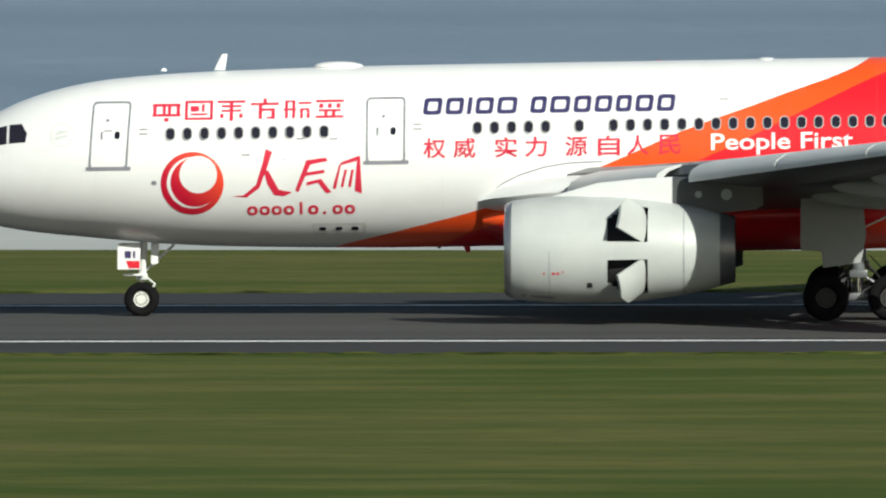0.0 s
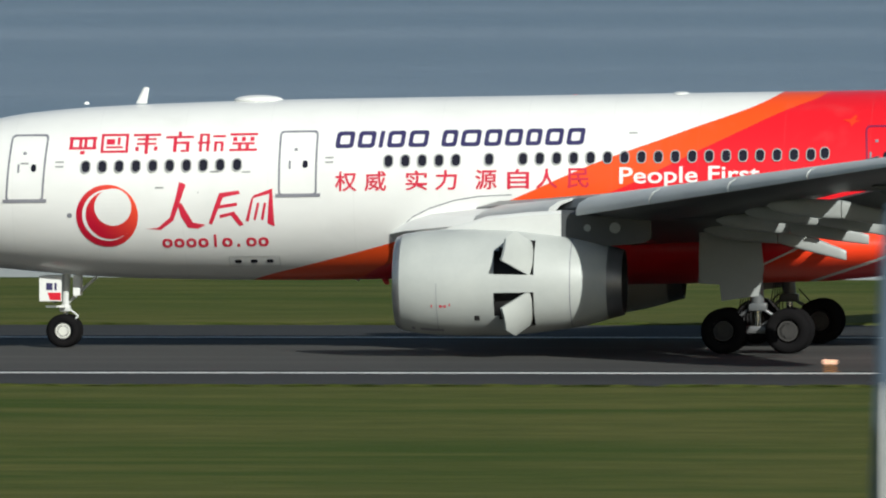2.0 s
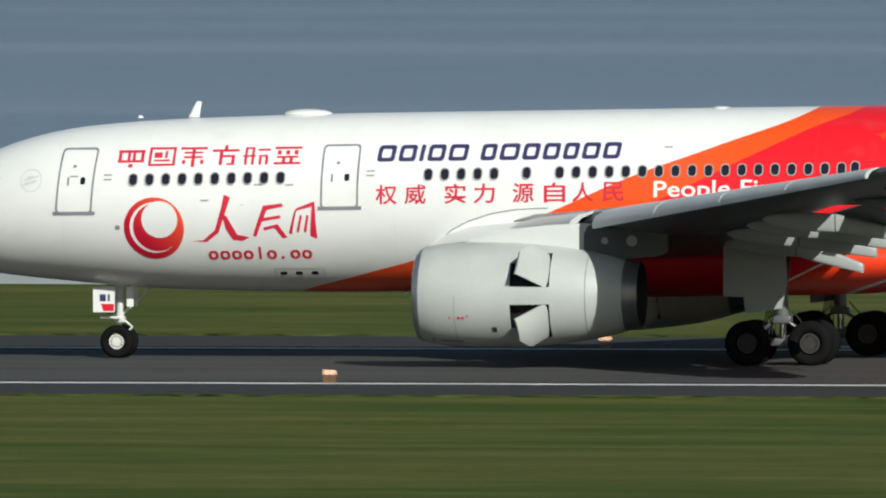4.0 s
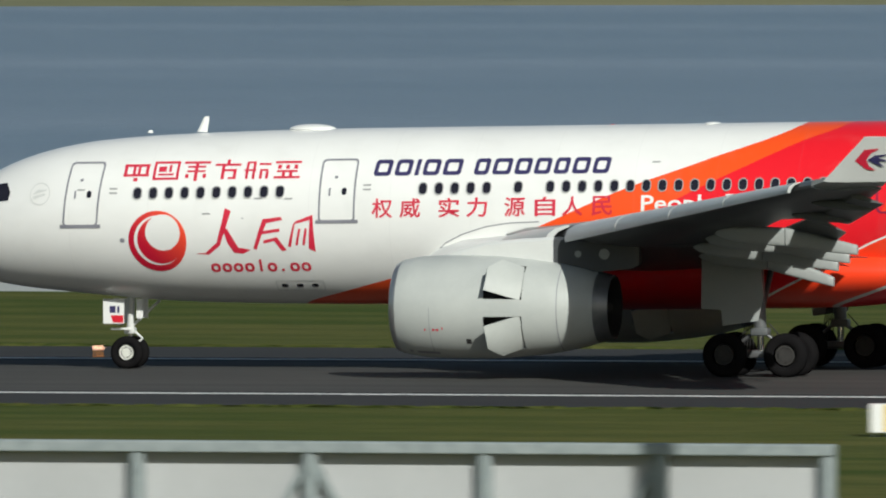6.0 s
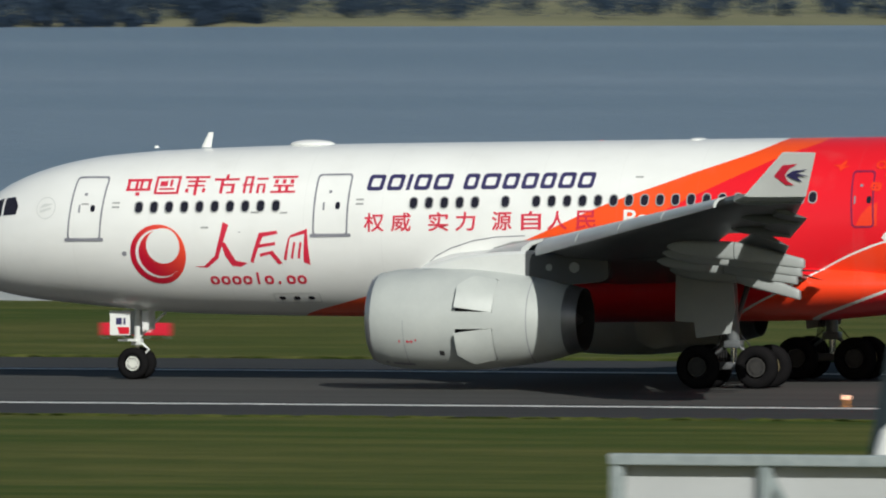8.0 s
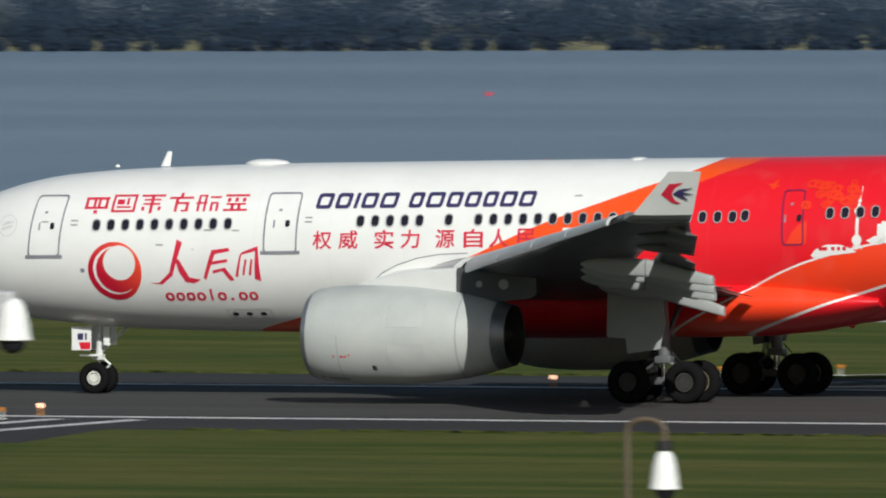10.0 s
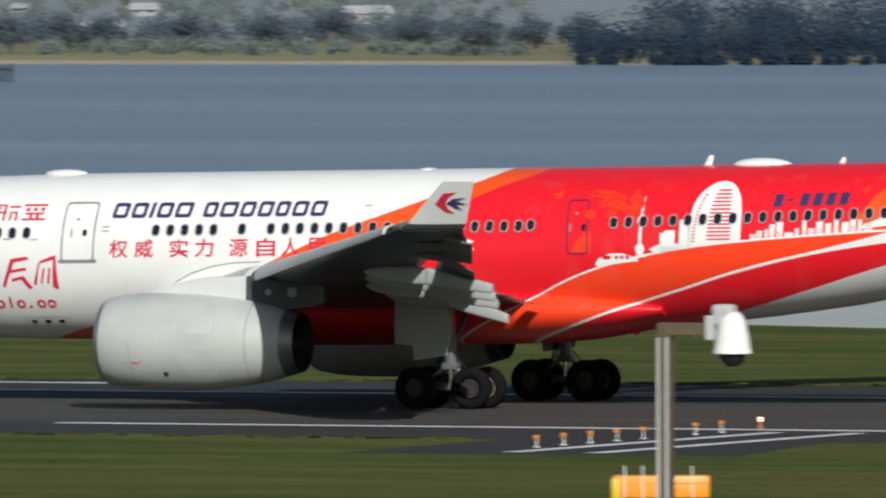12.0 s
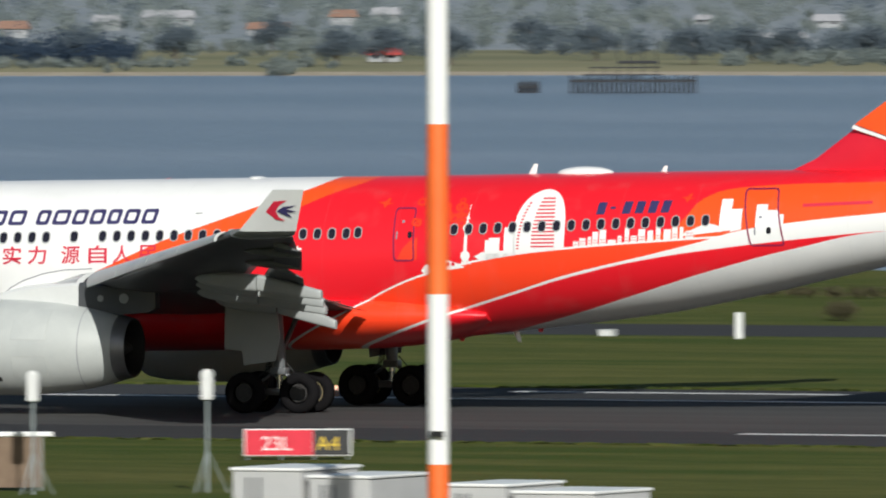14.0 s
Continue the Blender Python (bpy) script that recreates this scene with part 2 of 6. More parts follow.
def add_turned(bm, profile, n=32, m=None, slot=0, close=False):
    """A body of revolution about X: profile of (x, r)."""
    rings = []
    for x, r in profile:
        rings.append([bm.verts.new((x, r * math.cos(2 * math.pi * i / n), r * math.sin(2 * math.pi * i / n))) for i in range(n)])
    made = []
    for a, b in zip(rings, rings[1:]):
        for i in range(n):
            made.append(bm.faces.new((a[i], a[(i + 1) % n], b[(i + 1) % n], b[i])))
    if close:
        made.append(bm.faces.new(rings[0]))
        made.append(bm.faces.new(list(reversed(rings[-1]))))
    for f in made:
        f.material_index = slot
    vs = [v for r in rings for v in r]
    bmesh.ops.recalc_face_normals(bm, faces=made)
    if m is not None:
        bmesh.ops.transform(bm, matrix=m, verts=vs)
    return vs


def sheet(bm, corners, slot=0):
    f = bm.faces.new([bm.verts.new(c) for c in corners])
    f.material_index = slot
    return f


def slab(name, x0, x1, y0, y1, z0, z1, material, label="", category="", parent=None, kind="structure"):
    bm = bmesh.new()
    add_box(bm, x0, x1, y0, y1, z0, z1)
    ob = part(name, bm, material, parent)
    return tagged(ob, label, category, "", kind)


# ---- ground, runway, water ----
PATH_Y = 573.681


def ground():
    bm = bmesh.new()
    ys = [-60, 60, 200, 350, 450, 500]
    edge = [(-900, 840), (-520, 830), (-420, 822), (-364, 800), (-335, 775), (-300, 690), (-275, 677), (-207, 672), (-116, 661), (-32, 652), (60, 644), (400, 625)]
    xs = [e[0] for e in edge]
    shore = [e[1] for e in edge]
    rows = [[bm.verts.new((x, y, 0)) for x in xs] for y in ys + [536.0, 598.0, 615]]
    rows.append([bm.verts.new((x, y, 0)) for x, y in zip(xs, shore)])
    rows.append([bm.verts.new((x, y + 3, -6)) for x, y in zip(xs, shore)])
    for a, b in zip(rows, rows[1:]):
        for i in range(len(xs) - 1):
            bm.faces.new((a[i], a[i + 1], b[i + 1], b[i]))
    return tagged(part("ground", bm, M_GRASS), "mown green airfield grass, yellowing in patches", "grass", "", "structure")


ground()
slab("runway_shoulder", -900, 400, 536.0, 598.2, -0.3, 0.004, M_SHOULDER, "dark asphalt shoulders of the runway", "runway shoulder")
slab("runway", -900, 400, 550.5, 582.0, -0.3, 0.008, M_RUNWAY, "grey grooved asphalt runway with rubber marks", "runway")
slab("edge_line", -254, 400, 547.9, 548.7, 0.004, 0.012, M_LINE, "white painted runway edge line", "road marking")
slab("edge_line", -900, 400, 584.1, 584.9, 0.004, 0.012, M_LINE, "white painted runway edge line", "road marking")
slab("edge_line", -284, -271, 593.4, 594.2, 0.004, 0.012, M_LINE, "short white painted line on the shoulder", "road marking")
slab("taxiway", -900, -290, 674, 692, -0.3, 0.01, M_SHOULDER, "dark asphalt taxiway across the far grass", "taxiway")
bm = bmesh.new()
sheet(bm, ((-4500, 600, -5), (4500, 600, -5), (4500, 2700, -5), (-4500, 2700, -5)))
tagged(part("water", bm, M_WATER), "rippled grey-blue harbour water with calm bands", "water", "", "structure")


# Added pale slab: water glare put in as colour, over a guessed tidal flat.
M_GLARE_FLAT = surface("glare_bright_mud", (0.40, 0.41, 0.38), (0.54, 0.54, 0.48), 0.5, scale=0.02, fine=0.3, stretch=(0.3, 1, 1))
slab("glare_flat", -520, 160, 770, 945, -5.3, -4.93, M_GLARE_FLAT, "pale sheet for tidal flat and water glare along the near shore", "mud")


# ---- the airliner ----
# Its space: x aft from the nose wheels, y away from the sunlit side, z up from the runway.
def spread(a, table):
    for (a0, *v0), (a1, *v1) in zip(table, table[1:]):
        if a <= a1:
            k = max(0.0, (a - a0) / (a1 - a0))
            return [p + (q - p) * k for p, q in zip(v0, v1)]
    return table[-1][1:]


# station, top, bottom, half width, measured from the fuselage's axis
HULL = ((-6.67, -0.52, -0.58, 0.03), (-6.6, -0.24, -0.82, 0.28), (-6.4, 0.05, -1.08, 0.60), (-6.0, 0.45, -1.40, 0.95), (-5.5, 0.84, -1.64, 1.26),
        (-4.9, 1.26, -1.84, 1.58), (-4.3, 1.66, -2.00, 1.84), (-3.3, 2.05, -2.17, 2.18), (-2.2, 2.34, -2.29, 2.44), (-1.0, 2.53, -2.42, 2.63), (0.8, 2.66, -2.60, 2.76),
        (2.4, 2.72, -2.69, 2.81), (5, 2.78, -2.77, 2.82), (7.7, 2.81, -2.82, 2.82), (24.45, 2.82, -2.82, 2.82), (26.38, 2.82, -2.76, 2.82), (28.32, 2.83, -2.57, 2.82),
        (31.22, 2.84, -2.31, 2.78), (34.41, 2.85, -1.96, 2.64), (37.5, 2.86, -1.42, 2.38), (40.5, 2.85, -0.78, 2.02), (45, 2.80, 0.10, 1.50), (49, 2.70, 1.10, 0.90), (51.6, 2.45, 1.75, 0.40), (52.1, 2.2, 1.95, 0.15))


def axis(a):
    return 4.81 + 0.0145 * a


def smooth_hull(a):
    """The hull's section at a station, eased between the table's rows."""
    h = 0.5
    vals = [spread(min(max(a + d, -6.67), 52.1), HULL) for d in (-h, 0, h)]
    if a < -5.4 or a > 51:
        return vals[1]
    return [(p + 2 * q + r) / 4 for p, q, r in zip(*vals)]


def skin(a, z):
    """Half width of the hull at a station and a height over its axis."""
    top, bot, w = smooth_hull(a)
    mid, half = (top + bot) / 2, (top - bot) / 2
    return w * math.sqrt(max(0.0, 1 - ((z - mid) / half) ** 2))


def lean(a, z):
    """The angle by which the skin leans back at a height."""
    dy = (skin(a, z + 0.05) - skin(a, z - 0.05)) / 0.1
    return math.degrees(math.atan(dy))


def build_fuselage(plane):
    bm = bmesh.new()
    n = 72
    stations = [-6.67, -6.6, -6.5, -6.4, -6.2, -6.0, -5.75, -5.5, -5.2, -4.9, -4.6, -4.3, -3.8, -3.3, -2.75, -2.2, -1.6, -1.0, -0.1, 0.8, 1.6, 2.4, 3.6, 5.0, 6.4, 7.7]
    stations += [7.7 + 1.68 * i for i in range(1, 11)] + [25.5, 26.5, 27.5, 28.5, 30, 31.5, 33, 34.8, 36.4, 38, 39.5, 41.1, 43, 45, 47, 49, 50.4, 51.6, 52.1]
    rings = []
    for a in stations:
        top, bot, w = smooth_hull(a)
        mid, half = (top + bot) / 2, (top - bot) / 2
        rings.append([bm.verts.new((a, w * math.sin(2 * math.pi * i / n), axis(a) + mid + half * math.cos(2 * math.pi * i / n))) for i in range(n)])
    for p, q in zip(rings, rings[1:]):
        for i in range(n):
            bm.faces.new((p[i], q[i], q[(i + 1) % n], p[(i + 1) % n]))
    bm.faces.new(rings[0])
    bm.faces.new(list(reversed(rings[-1])))
    bmesh.ops.recalc_face_normals(bm, faces=bm.faces)
    return part("fuselage", bm, M_LIVERY, plane, "white fuselage sweeping into orange and red paint", True)


def conform(bm, lift=0.012):
    """Lay a flat drawing (x along, z over the axis) onto the sunlit side of the hull."""
    zs = [v.co.z for v in bm.verts]
    xs = [v.co.x for v in bm.verts]
    for lo, hi, step, no in ((min(zs), max(zs), 0.14, (0, 0, 1)), (min(xs), max(xs), 0.6, (1, 0, 0))):
        k = math.ceil(lo / step + 0.01)
        while k * step < hi:
            bmesh.ops.bisect_plane(bm, geom=bm.verts[:] + bm.edges[:] + bm.faces[:], plane_co=Vector(no) * (k * step), plane_no=no)
            k += 1
    for v in bm.verts:
        a, z = v.co.x, v.co.z
        v.co = (a, -skin(a, z) - lift, axis(a) + z)
    bmesh.ops.recalc_face_normals(bm, faces=bm.faces)


def outline_faces(bm, loops):
    """Fill closed outlines of (x, z)."""
    for pts in loops:
        bm.faces.new([bm.verts.new((x, 0, z)) for x, z in pts])
    bmesh.ops.triangulate(bm, faces=bm.faces)


def decal(name, loops, material, parent, label="", lift=0.012):
    bm = bmesh.new()
    outline_faces(bm, loops)
    conform(bm, lift)
    return part(name, bm, material, parent, label)


def letters(name, text, x0, x1, z0, z1, material, parent, label="", lift=0.012, caps=None):
    """Lettering stretched over a field of the hull's side. caps: the glyph height that z0 to z1 spans."""
    curve = bpy.data.curves.new(name, "FONT")
    curve.body = text
    curve.resolution_u = 3
    curve.offset = 0.014
    ob = new(name, curve)
    dg = bpy.context.evaluated_depsgraph_get()
    me = bpy.data.meshes.new_from_object(ob.evaluated_get(dg))
    bpy.data.objects.remove(ob)
    bm = bmesh.new()
    bm.from_mesh(me)
    bmesh.ops.remove_doubles(bm, verts=bm.verts, dist=0.0005)
    xs, ys = [v.co.x for v in bm.verts], [v.co.y for v in bm.verts]
    lo, hi = (min(ys), max(ys)) if caps is None else caps
    for v in bm.verts:
        v.co = (x0 + (x1 - x0) * (v.co.x - min(xs)) / (max(xs) - min(xs)), 0, z0 + (z1 - z0) * (v.co.y - lo) / (hi - lo))
    conform(bm, lift)
    return part(name, bm, material, parent, label)


def rounded(x0, x1, z0, z1, r, n=4, slant=0.0):
    pts = []
    for cx, cz, start in ((x1 - r, z1 - r, 0), (x0 + r, z1 - r, 90), (x0 + r, z0 + r, 180), (x1 - r, z0 + r, 270)):
        for i in range(n + 1):
            t = radians(start + 90 * i / n)
            x, z = cx + r * math.cos(t), cz + r * math.sin(t)
            pts.append((x + slant * (z - (z0 + z1) / 2), z))
    return pts


def ring_faces(bm, outer, inner):
    vo = [bm.verts.new((x, 0, z)) for x, z in outer]
    vi = [bm.verts.new((x, 0, z)) for x, z in inner]
    for i in range(len(vo)):
        j = (i + 1) % len(vo)
        bm.faces.new((vo[i], vo[j], vi[j], vi[i]))


def build_wing(plane, side):
    """side -1: the sunlit wing, 1: the other."""
    # span, leading edge, trailing edge, height, thickness
    # cut back to the rear spar where the outer flap and the spoilers leave a slot
    rows = ((2.2, 12.6, 23.8, 3.65, 1.55), (2.9, 13.1, 23.85, 3.75, 1.40), (5.5, 14.7, 24.0, 4.02, 1.15), (9.5, 17.21, 24.5, 4.44, 0.86), (10.45, 17.83, 24.88, 4.54, 0.82), (10.55, 17.89, 22.72, 4.55, 0.82), (16.0, 21.4, 25.12, 5.13, 0.62),
            (18.6, 23.07, 26.25, 5.40, 0.56), (18.75, 23.17, 28.07, 5.42, 0.56), (23.0, 25.9, 29.7, 5.87, 0.50), (28.6, 29.5, 31.7, 6.46, 0.36))
    foil = ((0, 0.0), (0.02, 0.32), (0.08, 0.48), (0.25, 0.58), (0.45, 0.54), (0.7, 0.34), (1.0, 0.04), (1.0, -0.04), (0.7, -0.2), (0.45, -0.38), (0.22, -0.42), (0.07, -0.34), (0.015, -0.2))
    bm = bmesh.new()
    rings = []
    for y, le, te, z, th in rows:
        twist = 0.045
        rings.append([bm.verts.new((le + (te - le) * u, side * y, z + th * v + twist * (te - le) * (0.5 - u))) for u, v in foil])
    for p, q in zip(rings, rings[1:]):
        for i in range(len(foil)):
            j = (i + 1) % len(foil)
            bm.faces.new((p[i], p[j], q[j], q[i]))
    bm.faces.new(rings[0])
    bm.faces.new(list(reversed(rings[-1])))
    bmesh.ops.recalc_face_normals(bm, faces=bm.faces)
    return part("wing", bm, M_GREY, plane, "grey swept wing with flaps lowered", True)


def build_winglet(plane, side):
    bm = bmesh.new()
    rows = ((28.55, 29.5, 31.7, 6.46, 0.16), (29.1, 30.0, 32.0, 6.62, 0.14), (29.75, 31.45, 32.52, 7.98, 0.06))
    foil = ((0, 0), (0.1, 0.5), (0.4, 0.5), (1, 0.05), (1, -0.05), (0.4, -0.5), (0.1, -0.5))
    rings = []
    for y, le, te, z, th in rows:
        rings.append([bm.verts.new((le + (te - le) * u, side * (y - th * v * 0.9), z + 0.3 * th * v)) for u, v in foil])
    for p, q in zip(rings, rings[1:]):
        for i in range(len(foil)):
            j = (i + 1) % len(foil)
            bm.faces.new((p[i], p[j], q[j], q[i]))
    bm.faces.new(rings[0])
    bm.faces.new(list(reversed(rings[-1])))
    bmesh.ops.recalc_face_normals(bm, faces=bm.faces)
    return part("winglet", bm, M_LIGHT, plane, "light grey upturned winglet", True)


plane = thing("airliner", "white, orange and red twin-engined airliner rolling on the runway", "aeroplane")
fuselage = build_fuselage(plane)
for side in (-1, 1):
    build_wing(plane, side)
    build_winglet(plane, side)


# ---- airliner: wing roots, pylons, slats, flaps, engines in parts ----
def loft(bm, rings, slot=0):
    vs = [[bm.verts.new(p) for p in r] for r in rings]
    n = len(rings[0])
    made = []
    for p, q in zip(vs, vs[1:]):
        for i in range(n):
            made.append(bm.faces.new((p[i], p[(i + 1) % n], q[(i + 1) % n], q[i])))
    made.append(bm.faces.new(vs[0]))
    made.append(bm.faces.new(list(reversed(vs[-1]))))
    for f in made:
        f.material_index = slot
    bmesh.ops.recalc_face_normals(bm, faces=made)


def oval(x, y, z, ry, rz, n=18, flat=1.0):
    return [(x, y + ry * math.sin(2 * math.pi * i / n), z + rz * (math.cos(2 * math.pi * i / n) if math.cos(2 * math.pi * i / n) < 0 else flat * math.cos(2 * math.pi * i / n))) for i in range(n)]


def boxy(x, y, z, ry, rz, n=20):
    """A ring with flat sides and rounded corners."""
    ring = []
    for i in range(n):
        c, q = math.cos(2 * math.pi * i / n), math.sin(2 * math.pi * i / n)
        ring.append((x, y + ry * math.copysign(abs(q) ** 0.45, q), z + rz * math.copysign(abs(c) ** 0.55, c)))
    return ring


def build_belly(plane):
    bm = bmesh.new()
    rows = ((10.6, 2.2, 0.5), (11.4, 2.7, 0.92), (12.6, 3.0, 1.10), (15.0, 3.08, 1.14), (20.0, 3.06, 1.14), (22.0, 3.02, 1.15), (24.0, 2.90, 1.12), (25.5, 2.72, 1.00), (26.8, 2.48, 0.80), (27.8, 2.22, 0.55), (28.4, 2.0, 0.32))
    loft(bm, [oval(a, 0, axis(a) - 1.95, w, h, 40) for a, w, h in rows])
    return part("belly_fairing", bm, M_LIVERY, plane, "red and orange wing-to-body fairing", True)


def build_root(plane, side):
    bm = bmesh.new()
    rows = ((2.3, 10.3, 15.6, 3.55, 1.2), (2.95, 10.9, 15.7, 3.68, 1.25), (3.5, 12.2, 15.8, 3.83, 1.1), (4.3, 13.6, 15.9, 3.95, 0.9))
    foil = ((0, 0), (0.06, 0.25), (0.2, 0.44), (0.5, 0.56), (1, 0.62), (1, -0.3), (0.5, -0.32), (0.2, -0.26), (0.05, -0.14))
    loft(bm, [[(le + (te - le) * u, side * y, z + th * v) for u, v in foil] for y, le, te, z, th in rows])
    return part("wing_root", bm, M_WHITE, plane, "white wing root fillet", True)


def build_pylon(plane, side):
    bm = bmesh.new()
    rings = []
    for a, lo, hi, w in ((12.8, 3.75, 3.86, 0.06), (13.3, 3.72, 4.02, 0.17), (14.3, 3.70, 4.30, 0.26), (15.5, 3.6, 4.42, 0.30), (16.55, 3.42, 4.48, 0.31), (16.6, 3.42, 4.48, 0.31), (17.2, 3.36, 4.46, 0.31), (18.4, 3.42, 4.42, 0.30), (19.1, 3.5, 4.38, 0.27), (19.3, 3.62, 4.36, 0.20)):
        y = side * 9.37
        rings.append([(a, y - w, lo), (a, y + w, lo), (a, y + w, hi - 0.1), (a, y + w * 0.6, hi), (a, y - w * 0.6, hi), (a, y - w, hi - 0.1)])
    loft(bm, rings)
    for f in bm.faces:
        # Colour splits where the wing's shadow would begin: lit nose, shaded rear.
        f.material_index = 1 if f.calc_center_median().x > 16.57 else 0
    pylon = part("pylon", bm, (M_LIGHT, M_PYLON), plane, "grey engine pylon, lit nose and shaded rear painted in", True)
    for a, r in ((17.35, 0.11), (18.2, 0.17)):
        bm = bmesh.new()
        add_rod(bm, (a, side * 9.37 - 0.31, 3.95), (a, side * 9.37 - 0.27, 3.95), r, r, 20)
        part("access_panel", bm, M_FAIRING, pylon, "round pale access panel")
    return pylon


def wing_at(y):
    rows = ((2.9, 13.1, 24.3, 3.75), (9.4, 17.15, 24.5, 4.43), (16.0, 21.4, 27.0, 5.13), (28.6, 29.5, 31.9, 6.46))
    return spread(y, rows)


def build_slat(plane, side, y0, y1):
    bm = bmesh.new()
    rings = []
    for y in (y0, (y0 + y1) / 2, y1):
        le, te, z = wing_at(y)
        c = (te - le) * 0.055 + 0.13
        z += 0.02 * (te - le)
        rings.append([(le - c * dx, side * y, z + c * dz) for dx, dz in ((1.15, -0.62), (1.18, -0.30), (1.0, 0.10), (0.5, 0.42), (-0.3, 0.62), (-0.28, 0.50), (0.4, 0.22), (0.72, -0.14), (0.9, -0.6))])
    loft(bm, rings)
    return part("slat", bm, M_LIGHT, plane, "light grey drooped slat", True)


def build_flap(plane, side, y0, y1, chord0, chord1, droop):
    bm = bmesh.new()
    rings = []
    for k in (0, 0.5, 1):
        y = y0 + (y1 - y0) * k
        c = chord0 + (chord1 - chord0) * k
        _, te, z = wing_at(y)
        x0, z0 = (te - 0.15, z - 0.30) if y1 < 9 else (te - 0.80 * c, z - 0.10)
        ca, sa = math.cos(radians(droop)), math.sin(radians(droop))
        rings.append([(x0 + c * (u * ca + v * sa), side * y, z0 + c * (v * ca - u * sa)) for u, v in [(u, v * (0.45 if y1 < 9 else 1.0)) for u, v in ((0, -0.02), (0.03, 0.05), (0.2, 0.085), (0.5, 0.07), (1, 0.005), (1, -0.005), (0.5, -0.03), (0.15, -0.06))]])
    loft(bm, rings)
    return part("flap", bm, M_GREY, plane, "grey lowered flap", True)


def build_aileron(plane, side, y0, y1):
    """Drooped panel under the outer trailing edge, with its hinge fairings."""
    bm = bmesh.new()
    rings = []
    for y in (y0, (y0 + y1) / 2, y1):
        _, te, z = wing_at(y)
        c, ca, sa = 1.05, math.cos(radians(16)), math.sin(radians(16))
        rings.append([(te - 0.9 + c * (u * ca + v * sa), side * y, z - 0.09 + c * (v * ca - u * sa)) for u, v in ((0, 0.0), (0.06, 0.07), (0.4, 0.06), (1, 0.008), (1, -0.008), (0.4, -0.09), (0.06, -0.09))])
    loft(bm, rings)
    aileron = part("aileron", bm, M_GREY, plane, "grey drooped aileron", True)
    for y in (y0 + 1.4, y1 - 1.6):
        _, te, z = wing_at(y)
        bm = bmesh.new()
        loft(bm, [oval(te + a, side * y, z - 0.22 - d, r * 0.6, r, 12) for a, d, r in ((-1.9, 0.0, 0.03), (-1.5, 0.02, 0.12), (-0.9, 0.05, 0.17), (-0.3, 0.12, 0.12), (0.0, 0.18, 0.04))])
        part("hinge_fairing", bm, M_GREY, aileron, "small grey hinge fairing", True)
    return aileron


def build_spoiler(plane, side, y0, y1):
    bm = bmesh.new()
    rings = []
    for y in (y0, y1):
        le, te, z = wing_at(y)
        x0, z0 = te - 2.1 + 0.036 * (y - 9.6), z + 0.10
        c, tilt = 1.2, radians(43)
        ca, sa = math.cos(tilt), math.sin(tilt)
        rings.append([(x0 + c * (u * ca - v * sa), side * y, z0 + c * (u * sa + v * ca)) for u, v in ((0, 0.02), (0.5, 0.03), (1, 0.01), (1, -0.01), (0.5, -0.04), (0, -0.06))])
    loft(bm, rings)
    return part("spoiler", bm, M_GREY, plane, "raised grey spoiler")


def build_fairing(plane, side, y, end):
    """A flap track fairing: a canoe under the wing whose tail droops with the flap."""
    bm = bmesh.new()
    ex, ez = end
    _, te, z = wing_at(y)
    fx, fz = te - 3.7, z - 0.45
    hx, hz = te - 1.45, z - 0.58
    rings = []
    for k, r in ((0, 0.03), (0.08, 0.13), (0.2, 0.20), (0.45, 0.27), (0.75, 0.29), (1.0, 0.29)):
        rings.append(boxy(fx + (hx - fx) * k, side * y, fz + (hz - fz) * k + 0.05, r * 0.72, r))
    loft(bm, rings)
    rings = []
    for k, r in ((0, 0.285), (0.3, 0.265), (0.6, 0.225), (0.9, 0.175), (0.985, 0.16), (1.0, 0.14)):
        rings.append(boxy(hx + 0.03 + (ex - hx - 0.03) * k, side * y, hz + (ez + 0.15 - hz) * k + 0.05 * (1 - k), r * 0.72, r))
    loft(bm, rings)
    return part("flap_track_fairing", bm, M_FAIRING, plane, "light grey flap track fairing", True)


ENGINE_Z = 2.28
COWL = ((11.62, 1.18), (11.52, 1.24), (11.46, 1.31), (11.50, 1.385), (11.68, 1.47), (12.2, 1.565), (12.8, 1.61), (13.5, 1.635), (14.6, 1.63), (14.74, 1.622), (14.88, 1.612), (15.02, 1.602), (15.16, 1.592), (15.5, 1.563), (15.82, 1.533), (16.3, 1.475), (16.93, 1.385), (17.55, 1.25), (18.0, 1.12), (18.46, 1.0), (18.46, 0.95), (17.4, 1.02))
REVERSER = (14.6, 15.82)
# distance out along the wing, and the tail's place
FAIRINGS = ((7.6, (25.10, 2.91)), (11.1, (26.10, 3.48)), (14.15, (27.20, 3.79)), (16.5, (28.02, 4.11)))


def cowl_radius(x):
    return spread(x, COWL[2:20])[0]


def door_arcs():
    """Arcs of the four reverser doors, in degrees from straight up."""
    return ((32.5, 80), (100, 147.5), (212.5, 260), (280, 327.5))


def door_span(lo, hi, x):
    """The part of a door's arc that is left at a station: its outer front corner is cut off."""
    k = min(1.0, 0.50 + 0.50 * (x - REVERSER[0]) / 0.56)
    return (hi - (hi - lo) * k, hi) if (lo + hi) / 2 % 180 < 90 else (lo, lo + (hi - lo) * k)


